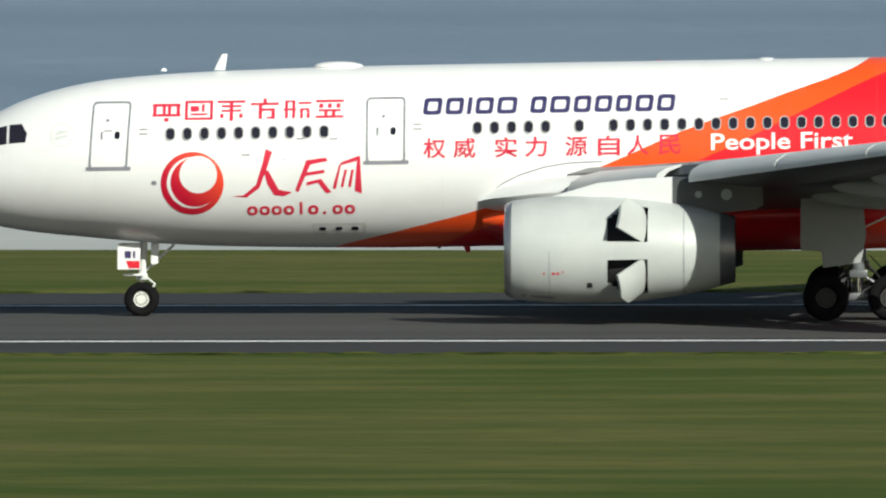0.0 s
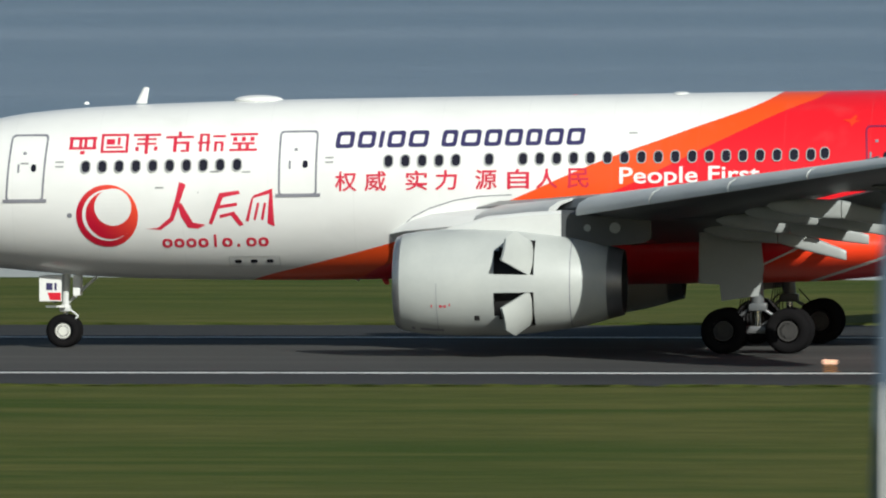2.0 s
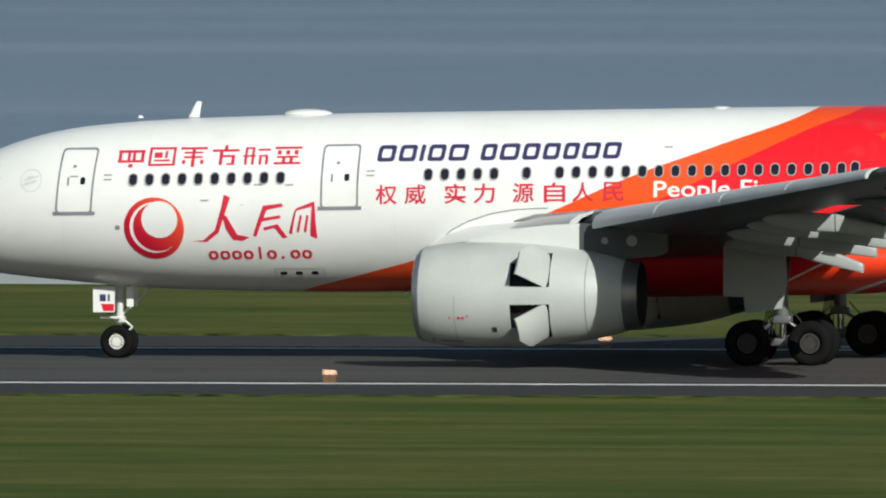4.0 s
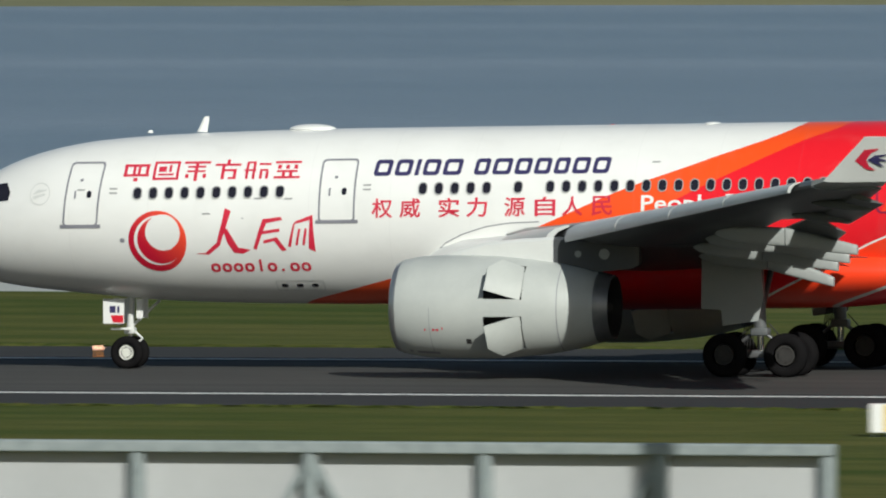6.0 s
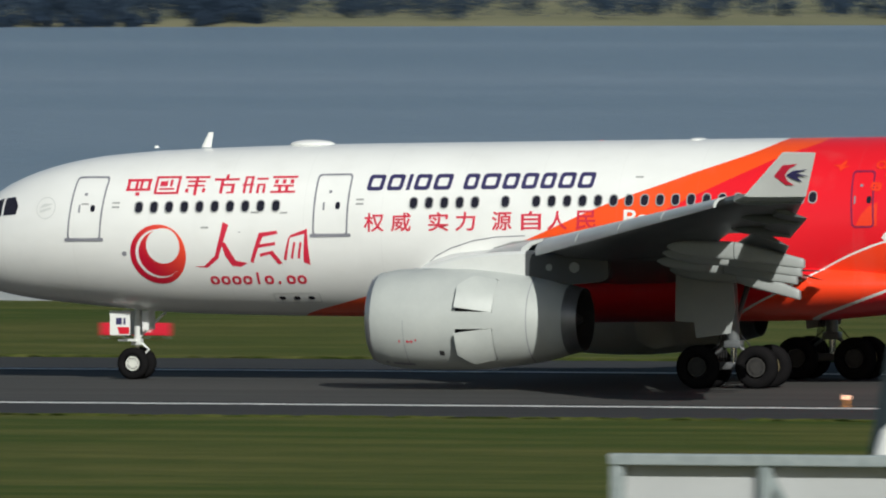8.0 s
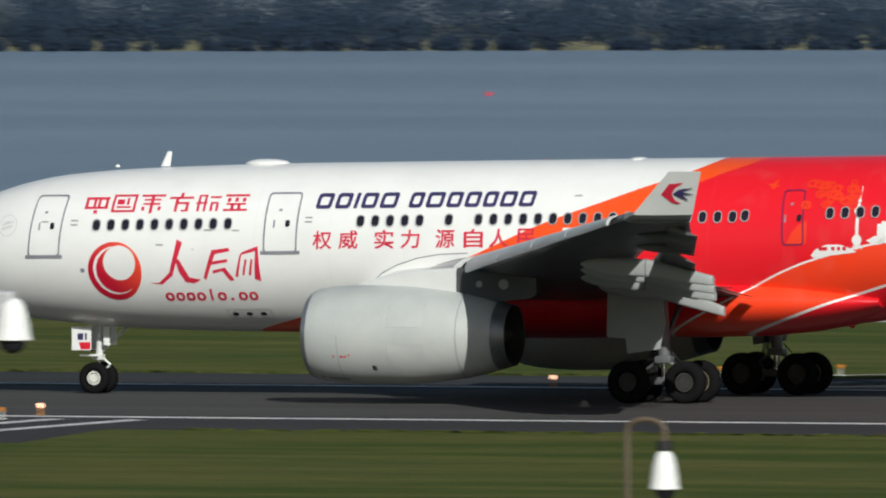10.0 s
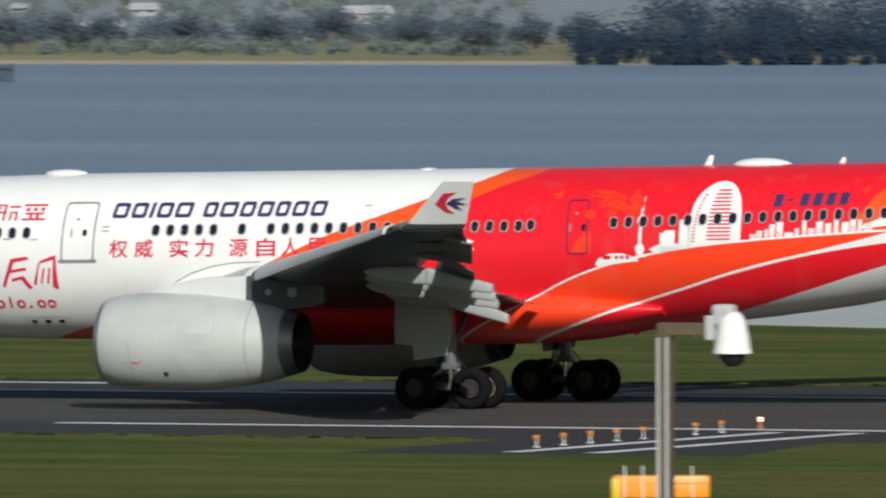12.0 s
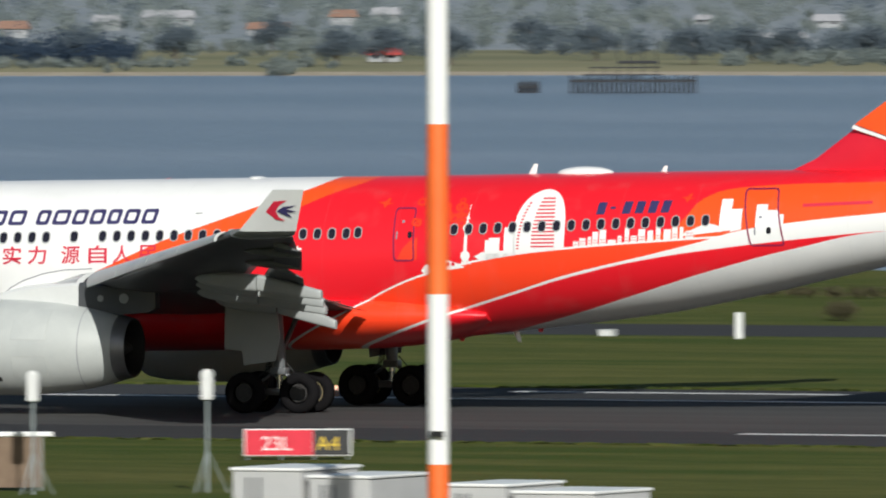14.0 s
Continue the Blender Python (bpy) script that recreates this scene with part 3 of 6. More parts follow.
def build_engine(plane, side):
    y0 = side * 9.37
    bm = bmesh.new()
    n = 144
    rings = [[bm.verts.new((x, y0 + r * math.sin(2 * math.pi * i / n), ENGINE_Z + r * math.cos(2 * math.pi * i / n))) for i in range(n)] for x, r in COWL]
    for k, (p, q) in enumerate(zip(rings, rings[1:])):
        xm = (COWL[k][0] + COWL[k + 1][0]) / 2
        for i in range(n):
            deg = 360 * (i + 0.5) / n
            if REVERSER[0] < xm < REVERSER[1] and any(a < deg < b for a, b in [door_span(lo, hi, xm) for lo, hi in door_arcs()]):
                continue
            f = bm.faces.new((p[i], q[i], q[(i + 1) % n], p[(i + 1) % n]))
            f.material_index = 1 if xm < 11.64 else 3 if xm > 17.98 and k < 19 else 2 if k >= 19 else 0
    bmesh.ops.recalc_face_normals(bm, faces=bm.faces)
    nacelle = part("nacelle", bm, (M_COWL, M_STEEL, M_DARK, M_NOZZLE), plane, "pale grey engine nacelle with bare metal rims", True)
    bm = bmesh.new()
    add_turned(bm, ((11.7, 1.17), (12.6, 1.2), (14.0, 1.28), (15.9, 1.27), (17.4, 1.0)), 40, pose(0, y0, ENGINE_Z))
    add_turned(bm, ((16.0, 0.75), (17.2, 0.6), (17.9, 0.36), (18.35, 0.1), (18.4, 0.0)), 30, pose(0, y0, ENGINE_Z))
    part("duct", bm, M_DARK, nacelle, "bypass duct and exhaust cone, cavity shade painted in", True)
    bm = bmesh.new()
    add_turned(bm, ((12.0, 0.0), (12.15, 0.16), (12.6, 0.36), (12.75, 0.38)), 24, pose(0, y0, ENGINE_Z))
    for i in range(26):
        a = 2 * math.pi * i / 26
        m = pose(0, y0, ENGINE_Z) @ Matrix.Rotation(a, 4, "X") @ pose(12.75, 0, 0.76, 0, 0, 38)
        add_box(bm, -0.012, 0.012, -0.09, 0.09, -0.4, 0.4, m)
    part("fan", bm, M_STEEL, nacelle, "bare metal fan", False)
    # seams, vents and a latch panel on the outer side
    def on_cowl(x, deg, lift):
        r = cowl_radius(x) + lift
        t = radians(deg)
        return (x, y0 + side * r * math.cos(t), ENGINE_Z + r * math.sin(t))

    def patch(bm, x0, x1, d0, d1, lift=0.006, slot=0):
        nx, nd = max(1, int((x1 - x0) / 0.3)), max(1, int((d1 - d0) / 5))
        grid = [[bm.verts.new(on_cowl(x0 + (x1 - x0) * i / nx, d0 + (d1 - d0) * j / nd, lift)) for j in range(nd + 1)] for i in range(nx + 1)]
        for i in range(nx):
            for j in range(nd):
                bm.faces.new((grid[i][j], grid[i + 1][j], grid[i + 1][j + 1], grid[i][j + 1])).material_index = slot
    for spot in ((16.90, 16.925, -80, 85), (12.83, 12.845, -62, 0), (12.0, 13.0, -66, -60)):
        bm = bmesh.new()
        patch(bm, *spot)
        bmesh.ops.recalc_face_normals(bm, faces=bm.faces)
        part("seam", bm, M_OUTLINE, nacelle, "thin dark cowl seam")
    bm = bmesh.new()
    patch(bm, 13.98, 14.14, -44, -37)
    bmesh.ops.recalc_face_normals(bm, faces=bm.faces)
    part("vent", bm, M_DARK, nacelle, "small dark square vent")
    bm = bmesh.new()
    for x0, x1, d0, d1 in ((12.92, 12.99, -27, -24), (13.0, 13.05, -26, -25), (13.06, 13.13, -27, -24), (12.66, 12.7, -27, -24), (13.22, 13.26, -25, -22)):
        patch(bm, x0, x1, d0, d1)
    bmesh.ops.recalc_face_normals(bm, faces=bm.faces)
    tagged(part("hoist_mark", bm, M_CRIMSON, nacelle, "small red warning marks"), kind="stuff")
    # thrust reverser doors, each hinged on a pin near its rear edge
    doors = []
    for lo, hi in door_arcs():
        mid = radians((lo + hi) / 2)
        hx = 15.68
        hr = cowl_radius(hx) - 0.03
        place = Matrix.Translation((hx, y0 + hr * math.sin(mid), ENGINE_Z + hr * math.cos(mid))) @ Matrix.Rotation(-mid, 4, "X")
        back = place.inverted()
        bm = bmesh.new()
        xs = [REVERSER[0] + 0.004 + (REVERSER[1] - REVERSER[0] - 0.008) * i / 5 for i in range(6)]
        skins = []
        for depth in (-0.005, 0.09):
            skins.append([[bm.verts.new(back @ Vector((x, y0 + (cowl_radius(x) - depth) * math.sin(radians(d)), ENGINE_Z + (cowl_radius(x) - depth) * math.cos(radians(d))))) for d in [p + 0.15 + (q - p - 0.3) * j / 8 for p, q in (door_span(lo, hi, x + 0.08),) for j in range(9)]] for x in xs])
        for s, grid in enumerate(skins):
            for i in range(5):
                for j in range(8):
                    bm.faces.new((grid[i][j], grid[i + 1][j], grid[i + 1][j + 1], grid[i][j + 1])).material_index = s
        o, q = skins
        for i in range(5):
            for j in (0, 8):
                bm.faces.new((o[i][j], o[i + 1][j], q[i + 1][j], q[i][j]))
        for j in range(8):
            for i in (0, 5):
                bm.faces.new((o[i][j], o[i][j + 1], q[i][j + 1], q[i][j]))
        bmesh.ops.recalc_face_normals(bm, faces=bm.faces)
        door = part("reverser_door", bm, (M_COWL, M_NOZZLE), nacelle, "pale grey thrust reverser door", True)
        door.matrix_basis = place
        doors.append((door, place))
    return doors


# ---- airliner: undercarriage ----
def build_wheel(plane, x, y, r, w, outer, rim_material):
    """outer: the side to which the rim's dish looks, -1 or 1."""
    k = r / 0.7
    bm = bmesh.new()
    h = w / 2
    turn = pose(0, 0, 0, 0, 0, 90)
    add_turned(bm, ((-h * 0.72, r * 0.52), (-h * 0.92, r * 0.60), (-h, r * 0.74), (-h * 0.92, r * 0.88), (-h * 0.66, r * 0.97), (-h * 0.42, r), (-h * 0.40, r * 0.985), (-h * 0.34, r * 0.985), (-h * 0.32, r), (h * 0.0, r), (h * 0.32, r), (h * 0.34, r * 0.985), (h * 0.40, r * 0.985), (h * 0.42, r), (h * 0.66, r * 0.97), (h * 0.92, r * 0.88), (h, r * 0.74), (h * 0.92, r * 0.60), (h * 0.72, r * 0.52)), 40, turn)
    tyre = part("wheel", bm, M_TYRE, plane, "black rubber aircraft tyre", True)
    tyre.matrix_basis = pose(x, y, r)
    bm = bmesh.new()
    s = outer
    prof = ((-s * h * 0.5, 0.0), (-s * h * 0.5, r * 0.45), (s * h * 0.66, r * 0.54), (s * h * 0.74, r * 0.54), (s * h * 0.76, r * 0.49), (s * h * 0.60, r * 0.46), (s * h * 0.45, r * 0.36), (s * h * 0.42, r * 0.26), (s * h * 0.60, r * 0.20), (s * h * 0.86, r * 0.17), (s * h * 0.90, r * 0.10), (s * h * 0.90, 0.0))
    add_turned(bm, [(-p, q) for p, q in prof], 28, pose(0, 0, 0, 0, 0, 90))
    rim = part("rim", bm, rim_material, tyre, "pale metal wheel rim", True)
    bm = bmesh.new()
    for i in range(9):
        a = 2 * math.pi * i / 9
        cx, cz = r * 0.32 * math.cos(a), r * 0.32 * math.sin(a)
        add_rod(bm, (cx, s * h * 0.40, cz), (cx, s * h * 0.50, cz), 0.05 * k, 0.045 * k, 8)
    tagged(part("brake_slot", bm, M_DARK, tyre, "dark ventilation slots"), kind="stuff")
    bm = bmesh.new()
    add_turned(bm, [(-s * h * p, r * q) for p, q in ((0.70, 0.50), (0.80, 0.51), (0.80, 0.545), (0.70, 0.555))], 28, pose(0, 0, 0, 0, 0, 90))
    add_turned(bm, [(-s * h * p, r * q) for p, q in ((0.86, 0.13), (0.93, 0.12), (0.95, 0.0))], 16, pose(0, 0, 0, 0, 0, 90))
    part("rim_flange", bm, M_BRASS if rim_material is M_RIM else M_NOSERIM, tyre, "worn gold wheel flange and hub", True)
    return tyre, r


def build_nose_gear(plane):
    bm = bmesh.new()
    add_rod(bm, (0.06, 0, 2.5), (0.02, 0, 1.25), 0.13, 0.12, 14)
    add_box(bm, -0.16, 0.18, -0.16, 0.16, 1.12, 1.32, bevel=0.03)
    add_rod(bm, (0.06, 0, 1.35), (1.0, 0, 2.2), 0.045, 0.045)
    leg = part("nose_gear_leg", bm, M_LIGHT, plane, "light grey nose gear leg", True)
    bm = bmesh.new()
    add_rod(bm, (0.02, 0, 1.3), (0, 0, 0.5), 0.075, 0.075, 14)
    part("oleo", bm, M_CHROME, leg, "chromed sliding strut", True)
    bm = bmesh.new()
    add_rod(bm, (0, -0.3, 0.52), (0, 0.3, 0.52), 0.07)
    for y in (-0.07, 0.07):
        add_rod(bm, (0.12, y, 1.22), (0.42, 0, 0.98), 0.03, 0.025, 8)
        add_rod(bm, (0.42, 0, 0.98), (0.10, y, 0.66), 0.03, 0.03, 8)
    part("torque_link", bm, M_LIGHT, leg, "", True)
    bm = bmesh.new()
    add_box(bm, -0.55, 0.1, -0.34, -0.26, 1.25, 1.31, bevel=0.01)
    add_rod(bm, (-0.5, -0.3, 1.28), (0.02, 0, 1.3), 0.022)
    part("tow_fitting", bm, M_WHITE, leg)
    for z, x, c in ((1.47, -0.25, -0.2), (1.47, -0.25, 0.2)):
        bm = bmesh.new()
        add_rod(bm, (x, c, z), (x - 0.1, c, z), 0.075, 0.09, 14)
        part("taxi_light", bm, M_CHROME, leg, "round taxi light")
    for y in (-0.62, 0.62):
        bm = bmesh.new()
        add_box(bm, -0.72, -0.02, y - 0.02, y + 0.02, 1.45, 2.24, bevel=0.012)
        door = part("nose_gear_door", bm, M_WHITE, plane, "white nose gear door")
        if y < 0:
            bm = bmesh.new()
            sheet(bm, ((-0.50, y - 0.024, 1.80), (-0.30, y - 0.024, 1.80), (-0.30, y - 0.024, 2.02), (-0.50, y - 0.024, 2.02)))
            sheet(bm, ((-0.24, y - 0.024, 1.80), (-0.17, y - 0.024, 1.80), (-0.17, y - 0.024, 2.02), (-0.24, y - 0.024, 2.02)))
            part("number_bar", bm, M_NAVY, door, "plain dark bars")
            bm = bmesh.new()
            sheet(bm, ((-0.38, y - 0.024, 1.49), (-0.04, y - 0.024, 1.49), (-0.04, y - 0.024, 1.72), (-0.46, y - 0.024, 1.72)))
            part("red_panel", bm, M_RED, door, "red painted panel")
        bm = bmesh.new()
        add_box(bm, 0.30, 0.52, y * 0.5 - 0.015, y * 0.5 + 0.015, 1.62, 2.25, bevel=0.01)
        part("rear_gear_door", bm, M_WHITE, plane, "white rear gear door")


def build_main_gear(plane, side):
    x, y = 22.17, side * 5.34
    bm = bmesh.new()
    add_rod(bm, (x - 0.15, y, 3.9), (x, y, 1.45), 0.23, 0.20, 18)
    add_box(bm, x - 0.28, x + 0.28, y - 0.24, y + 0.24, 1.30, 1.55, bevel=0.05)
    add_rod(bm, (x, y, 1.9), (x - 0.2, y - side * 2.2, 3.3), 0.09, 0.09)
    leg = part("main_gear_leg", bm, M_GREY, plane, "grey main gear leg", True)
    bm = bmesh.new()
    add_rod(bm, (x, y, 1.4), (x, y, 0.72), 0.11, 0.11, 18)
    part("oleo", bm, M_CHROME, leg, "chromed sliding strut", True)
    bm = bmesh.new()
    add_box(bm, x - 1.0, x + 1.0, y - 0.13, y + 0.13, 0.60, 0.84, bevel=0.05)
    for dx in (-0.99, 0.99):
        add_rod(bm, (x + dx, y - 0.75, 0.7), (x + dx, y + 0.75, 0.7), 0.09)
    add_rod(bm, (x - 0.9, y, 0.9), (x - 0.05, y, 1.5), 0.05)
    for s in (-0.12, 0.12):
        add_rod(bm, (x + 0.1, y + s, 1.4), (x + 0.55, y + s * 0.5, 1.12), 0.045)
        add_rod(bm, (x + 0.55, y + s * 0.5, 1.12), (x + 0.15, y + s, 0.85), 0.045)
    part("bogie_beam", bm, M_NOZZLE, leg, "bare metal bogie beam", True)
    bm = bmesh.new()
    for i in range(5):
        add_rod(bm, (x - 0.26, y + 0.08 * (i - 2), 3.2), (x - 0.2 - 0.12 * i, y + 0.08 * (i - 2), 0.9), 0.018, 0.018, 6)
    add_rod(bm, (x - 0.9, y - 0.2, 1.05), (x - 0.25, y - 0.15, 1.6), 0.02, 0.02, 6)
    add_rod(bm, (x + 0.9, y - 0.2, 1.05), (x + 0.3, y - 0.15, 1.7), 0.02, 0.02, 6)
    part("hose", bm, M_DARK, leg, "black hydraulic hoses")
    # panel fixed to the leg
    bm = bmesh.new()
    yo = y + side * 0.62
    outline = ((20.42, 3.75), (20.40, 2.16), (21.05, 2.12), (21.10, 1.62), (22.25, 1.78), (22.42, 2.6), (22.3, 3.75))
    for yy in (yo - 0.025, yo + 0.025):
        bm.faces.new([bm.verts.new((a, yy, z)) for a, z in outline])
    vs = list(bm.verts)
    k = len(outline)
    for i in range(k):
        bm.faces.new((vs[i], vs[(i + 1) % k], vs[k + (i + 1) % k], vs[k + i]))
    bmesh.ops.recalc_face_normals(bm, faces=bm.faces)
    part("gear_door", bm, M_FAIRING, plane, "light grey stepped main gear door")


def build_tail(plane):
    bm = bmesh.new()
    rows = ((38.4, 45.6, 8.05, 0.1), (39.6, 48.2, 8.6, 0.28), (41.1, 48.6, 9.7, 0.26), (42.7, 49.1, 10.85, 0.24), (48.4, 51.9, 17.0, 0.12), (48.9, 52.0, 17.4, 0.06))
    foil = ((0, 0), (0.05, 0.6), (0.25, 1), (0.6, 0.7), (1, 0.04), (1, -0.04), (0.6, -0.7), (0.25, -1), (0.05, -0.6))
    loft(bm, [[(le + (te - le) * u, th * v, z) for u, v in foil] for le, te, z, th in rows])
    fin = part("tail_fin", bm, M_RED, plane, "red tail fin with an orange panel", True)
    bm = bmesh.new()
    for s in (-1, 1):
        pts = ((41.0, 9.64), (43.0, 9.0), (46.0, 8.75), (46.0, 8.83), (43.0, 9.10), (41.05, 9.76))
        vs = [bm.verts.new((a, s * 0.30, z)) for a, z in pts]
        bm.faces.new(vs)
    part("fin_line", bm, M_WHITE, fin, "white sweeping line")
    bm = bmesh.new()
    pts = ((41.1, 9.78), (43.0, 9.13), (46.0, 8.86), (47.5, 12.5), (44.4, 12.6), (42.7, 10.9))
    for s in (-1, 1):
        bm.faces.new([bm.verts.new((a, s * 0.295, z)) for a, z in pts])
    part("fin_panel", bm, M_ORANGE, fin, "orange painted panel")
    for s in (-1, 1):
        bm = bmesh.new()
        rows = ((0.4, 44.2, 49.0, 6.9, 0.28), (9.7, 50.0, 51.9, 7.9, 0.1))
        loft(bm, [[(le + (te - le) * u, s * y, z + th * v) for u, v in foil] for y, le, te, z, th in rows])
        part("tailplane", bm, M_LIGHT, plane, "light grey tailplane", True)


# ---- airliner: windows, doors and paint ----
def build_windows(plane, fuselage):
    ring_bm = bmesh.new()
    outer, inner = rounded(-0.155, 0.155, -0.215, 0.215, 0.145, 4), rounded(-0.122, 0.122, -0.18, 0.18, 0.115, 4)
    ring_faces(ring_bm, outer, inner)
    for v in ring_bm.verts:
        v.co.y = -0.012
    vs = [ring_bm.verts.new((x, -0.004, z)) for x, z in inner]
    ring_bm.faces.new(vs).material_index = 1
    bmesh.ops.recalc_face_normals(ring_bm, faces=ring_bm.faces)
    me = bpy.data.meshes.new("window")
    ring_bm.to_mesh(me)
    ring_bm.free()
    me.materials.append(M_SURROUND)
    me.materials.append(M_GLASS)
    spots = [(1.01 + 0.526 * i, 0.85) for i in range(10)]
    spots += [(10.46 + 0.524 * i, 0.89) for i in range(5)] + [(13.59, 0.90)]
    spots += [(14.64 + 0.5255 * i, 0.90) for i in range(18)]
    spots += [(24.0, 0.93)] + [(26.97 + 0.529 * i, 0.98 + 0.0125 * i) for i in range(19)]
    for a, z in spots:
        ob = new("window", me)
        ob.parent = fuselage
        ob.matrix_basis = pose(a, -skin(a, z) - 0.018, axis(a) + z, lean(a, z), 0, 0)


def build_door(plane, x0, x1, z0, z1, ink, slant=0.0, sill=True, inner=None):
    bm = bmesh.new()
    o = rounded(x0, x1, z0, z1, 0.14, 4, slant)
    i = rounded(x0 + 0.06, x1 - 0.06, z0 + 0.06, z1 - 0.06, 0.10, 4, slant)
    ring_faces(bm, o, i)
    conform(bm, 0.014)
    door = part("cabin_door", bm, ink, plane, "outlined cabin door")
    cx = (x0 + x1) / 2
    if sill:
        decal("door_sill", [((x0 - 0.08 - slant, z0 - 0.04), (x1 + 0.1 - slant, z0 - 0.04), (x1 + 0.1 - slant, z0 + 0.07), (x0 - 0.08 - slant, z0 + 0.07))], ink, door, "dark door sill", 0.02)
    decal("door_window", [rounded(cx + 0.15, cx + 0.31, 0.72, 0.95, 0.07)], M_GLASS, door, "small dark door window", 0.016)
    for a0, a1, c0, c1 in ((-0.28, -0.22, 0.7, 0.95), (-0.12, -0.02, 1.25, 1.33)):
        decal("door_mark", [((cx + a0, c0), (cx + a1, c0), (cx + a1, c1), (cx + a0, c1))], M_OUTLINE, door, "", 0.016)
    return door


def bars(x, z, boxes):
    """Boxes (x0, x1, z0, z1) moved to a place, as outlines."""
    return [((x + a, z + c), (x + b, z + c), (x + b, z + d), (x + a, z + d)) for a, b, c, d in boxes]


def build_paint(plane, fuselage):
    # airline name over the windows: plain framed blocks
    grids = (((0, 1, 0.20, 0.33), (0, 1, 0.72, 0.86), (0.02, 0.14, 0.33, 0.72), (0.86, 0.98, 0.33, 0.72), (0.36, 0.47, 0.33, 0.72), (0.55, 0.66, 0.33, 0.72), (0.42, 0.58, -0.06, 0.12)),
             ((0, 1, 0, 0.12), (0, 1, 0.88, 1), (0, 0.1, 0.12, 0.88), (0.9, 1, 0.12, 0.88), (0.2, 0.8, 0.24, 0.34), (0.2, 0.5, 0.44, 0.72), (0.6, 0.7, 0.42, 0.8)),
             ((0, 1, 0.86, 0.98), (0.15, 0.85, 0.64, 0.74), (0.15, 0.85, 0.40, 0.50), (0.44, 0.56, -0.08, 0.40), (0.44, 0.56, 0.50, 0.64), (0.44, 0.56, 0.74, 0.86), (0.1, 0.22, 0.08, 0.3), (0.78, 0.9, 0.08, 0.3)),
             ((0, 1, 0.72, 0.84), (0.44, 0.56, 0.84, 1.06), (0.28, 0.40, 0.0, 0.72), (0.40, 0.86, 0.42, 0.54), (0.74, 0.86, 0.0, 0.42), (0.56, 0.74, 0.0, 0.1)),
             ((0, 0.46, 0.42, 0.52), (0.06, 0.16, 0, 0.42), (0.32, 0.42, 0, 0.42), (0.06, 0.42, 0.84, 0.94), (0.06, 0.16, 0.52, 0.84), (0.32, 0.42, 0.52, 0.84), (0.54, 1, 0.74, 0.85), (0.60, 0.70, 0, 0.52), (0.70, 0.92, 0.42, 0.52), (0.84, 0.94, 0, 0.42)),
             ((0, 1, 0.82, 0.94), (0.12, 0.26, 0.52, 0.74), (0.43, 0.57, 0.52, 0.74), (0.74, 0.88, 0.52, 0.74), (0.10, 0.90, 0.34, 0.45), (0.30, 0.42, 0.12, 0.34), (0.58, 0.70, 0.12, 0.34), (0, 1, 0, 0.12)))
    for i, grid in enumerate(grids):
        x = 0.45 + 1.0 * i + (0.03 if i > 2 else 0)
        bm = bmesh.new()
        outline_faces(bm, bars(x, 1.27, [(0.86 * a, 0.86 * b, 0.58 * c, 0.58 * d) for a, b, c, d in grid]))
        conform(bm)
        part("name_block", bm, M_CRIMSON, fuselage, "crimson painted block")
    # airline name in navy: plain slanted blocks
    widths = (0.56, 0.54, 0.13, 0.54, 0.60, 0, 0.48, 0.60, 0.52, 0.52, 0.48, 0.54, 0.54)
    x = 8.80
    for w in widths:
        if w == 0:
            x += 0.30
            continue
        bm = bmesh.new()
        if w < 0.2:
            outline_faces(bm, [rounded(x, x + w, 1.31, 1.82, 0.02, 2, 0.12)])
        else:
            ring_faces(bm, rounded(x, x + w, 1.31, 1.82, 0.10, 3, 0.12), rounded(x + 0.13, x + w - 0.13, 1.43, 1.70, 0.05, 3, 0.12))
        conform(bm)
        part("name_block", bm, M_NAVY, fuselage, "navy painted slanted block")
        x += w + 0.125
    # slogan
    for ch, a in zip("权威实力源自人民", (8.80, 9.72, 11.0, 11.92, 13.16, 14.16, 15.05, 16.02)):
        letters("slogan", ch, a, a + 0.68, -0.03, 0.59, M_CRIMSON, fuselage, "crimson lettering")
    letters("slogan", "People First", 17.64, 22.0, 0.10, 0.60, M_WHITE, fuselage, "white lettering", 0.012, (0.0, 0.70))
    # round emblem and its wordmark, as plain shapes
    cx, cz, r = 1.68, -0.68, 0.97

    def arc(r0, ox, oz, n=40):
        return [(cx + ox + r0 * math.cos(2 * math.pi * i / n), cz + oz + r0 * math.sin(2 * math.pi * i / n)) for i in range(n)]
    decal("emblem", [arc(r, 0, 0)], M_EMBLEM, fuselage, "round crimson emblem", 0.012)
    decal("emblem_crescent", [arc(0.80, 0.02, 0.02)], M_WHITE, fuselage, "white crescent", 0.016)
    decal("emblem_disc", [arc(0.76, 0.09, 0.03)], M_EMBLEM, fuselage, "red disc", 0.020)
    decal("emblem_centre", [arc(0.58, 0.19, 0.27)], M_WHITE, fuselage, "white round centre", 0.024)
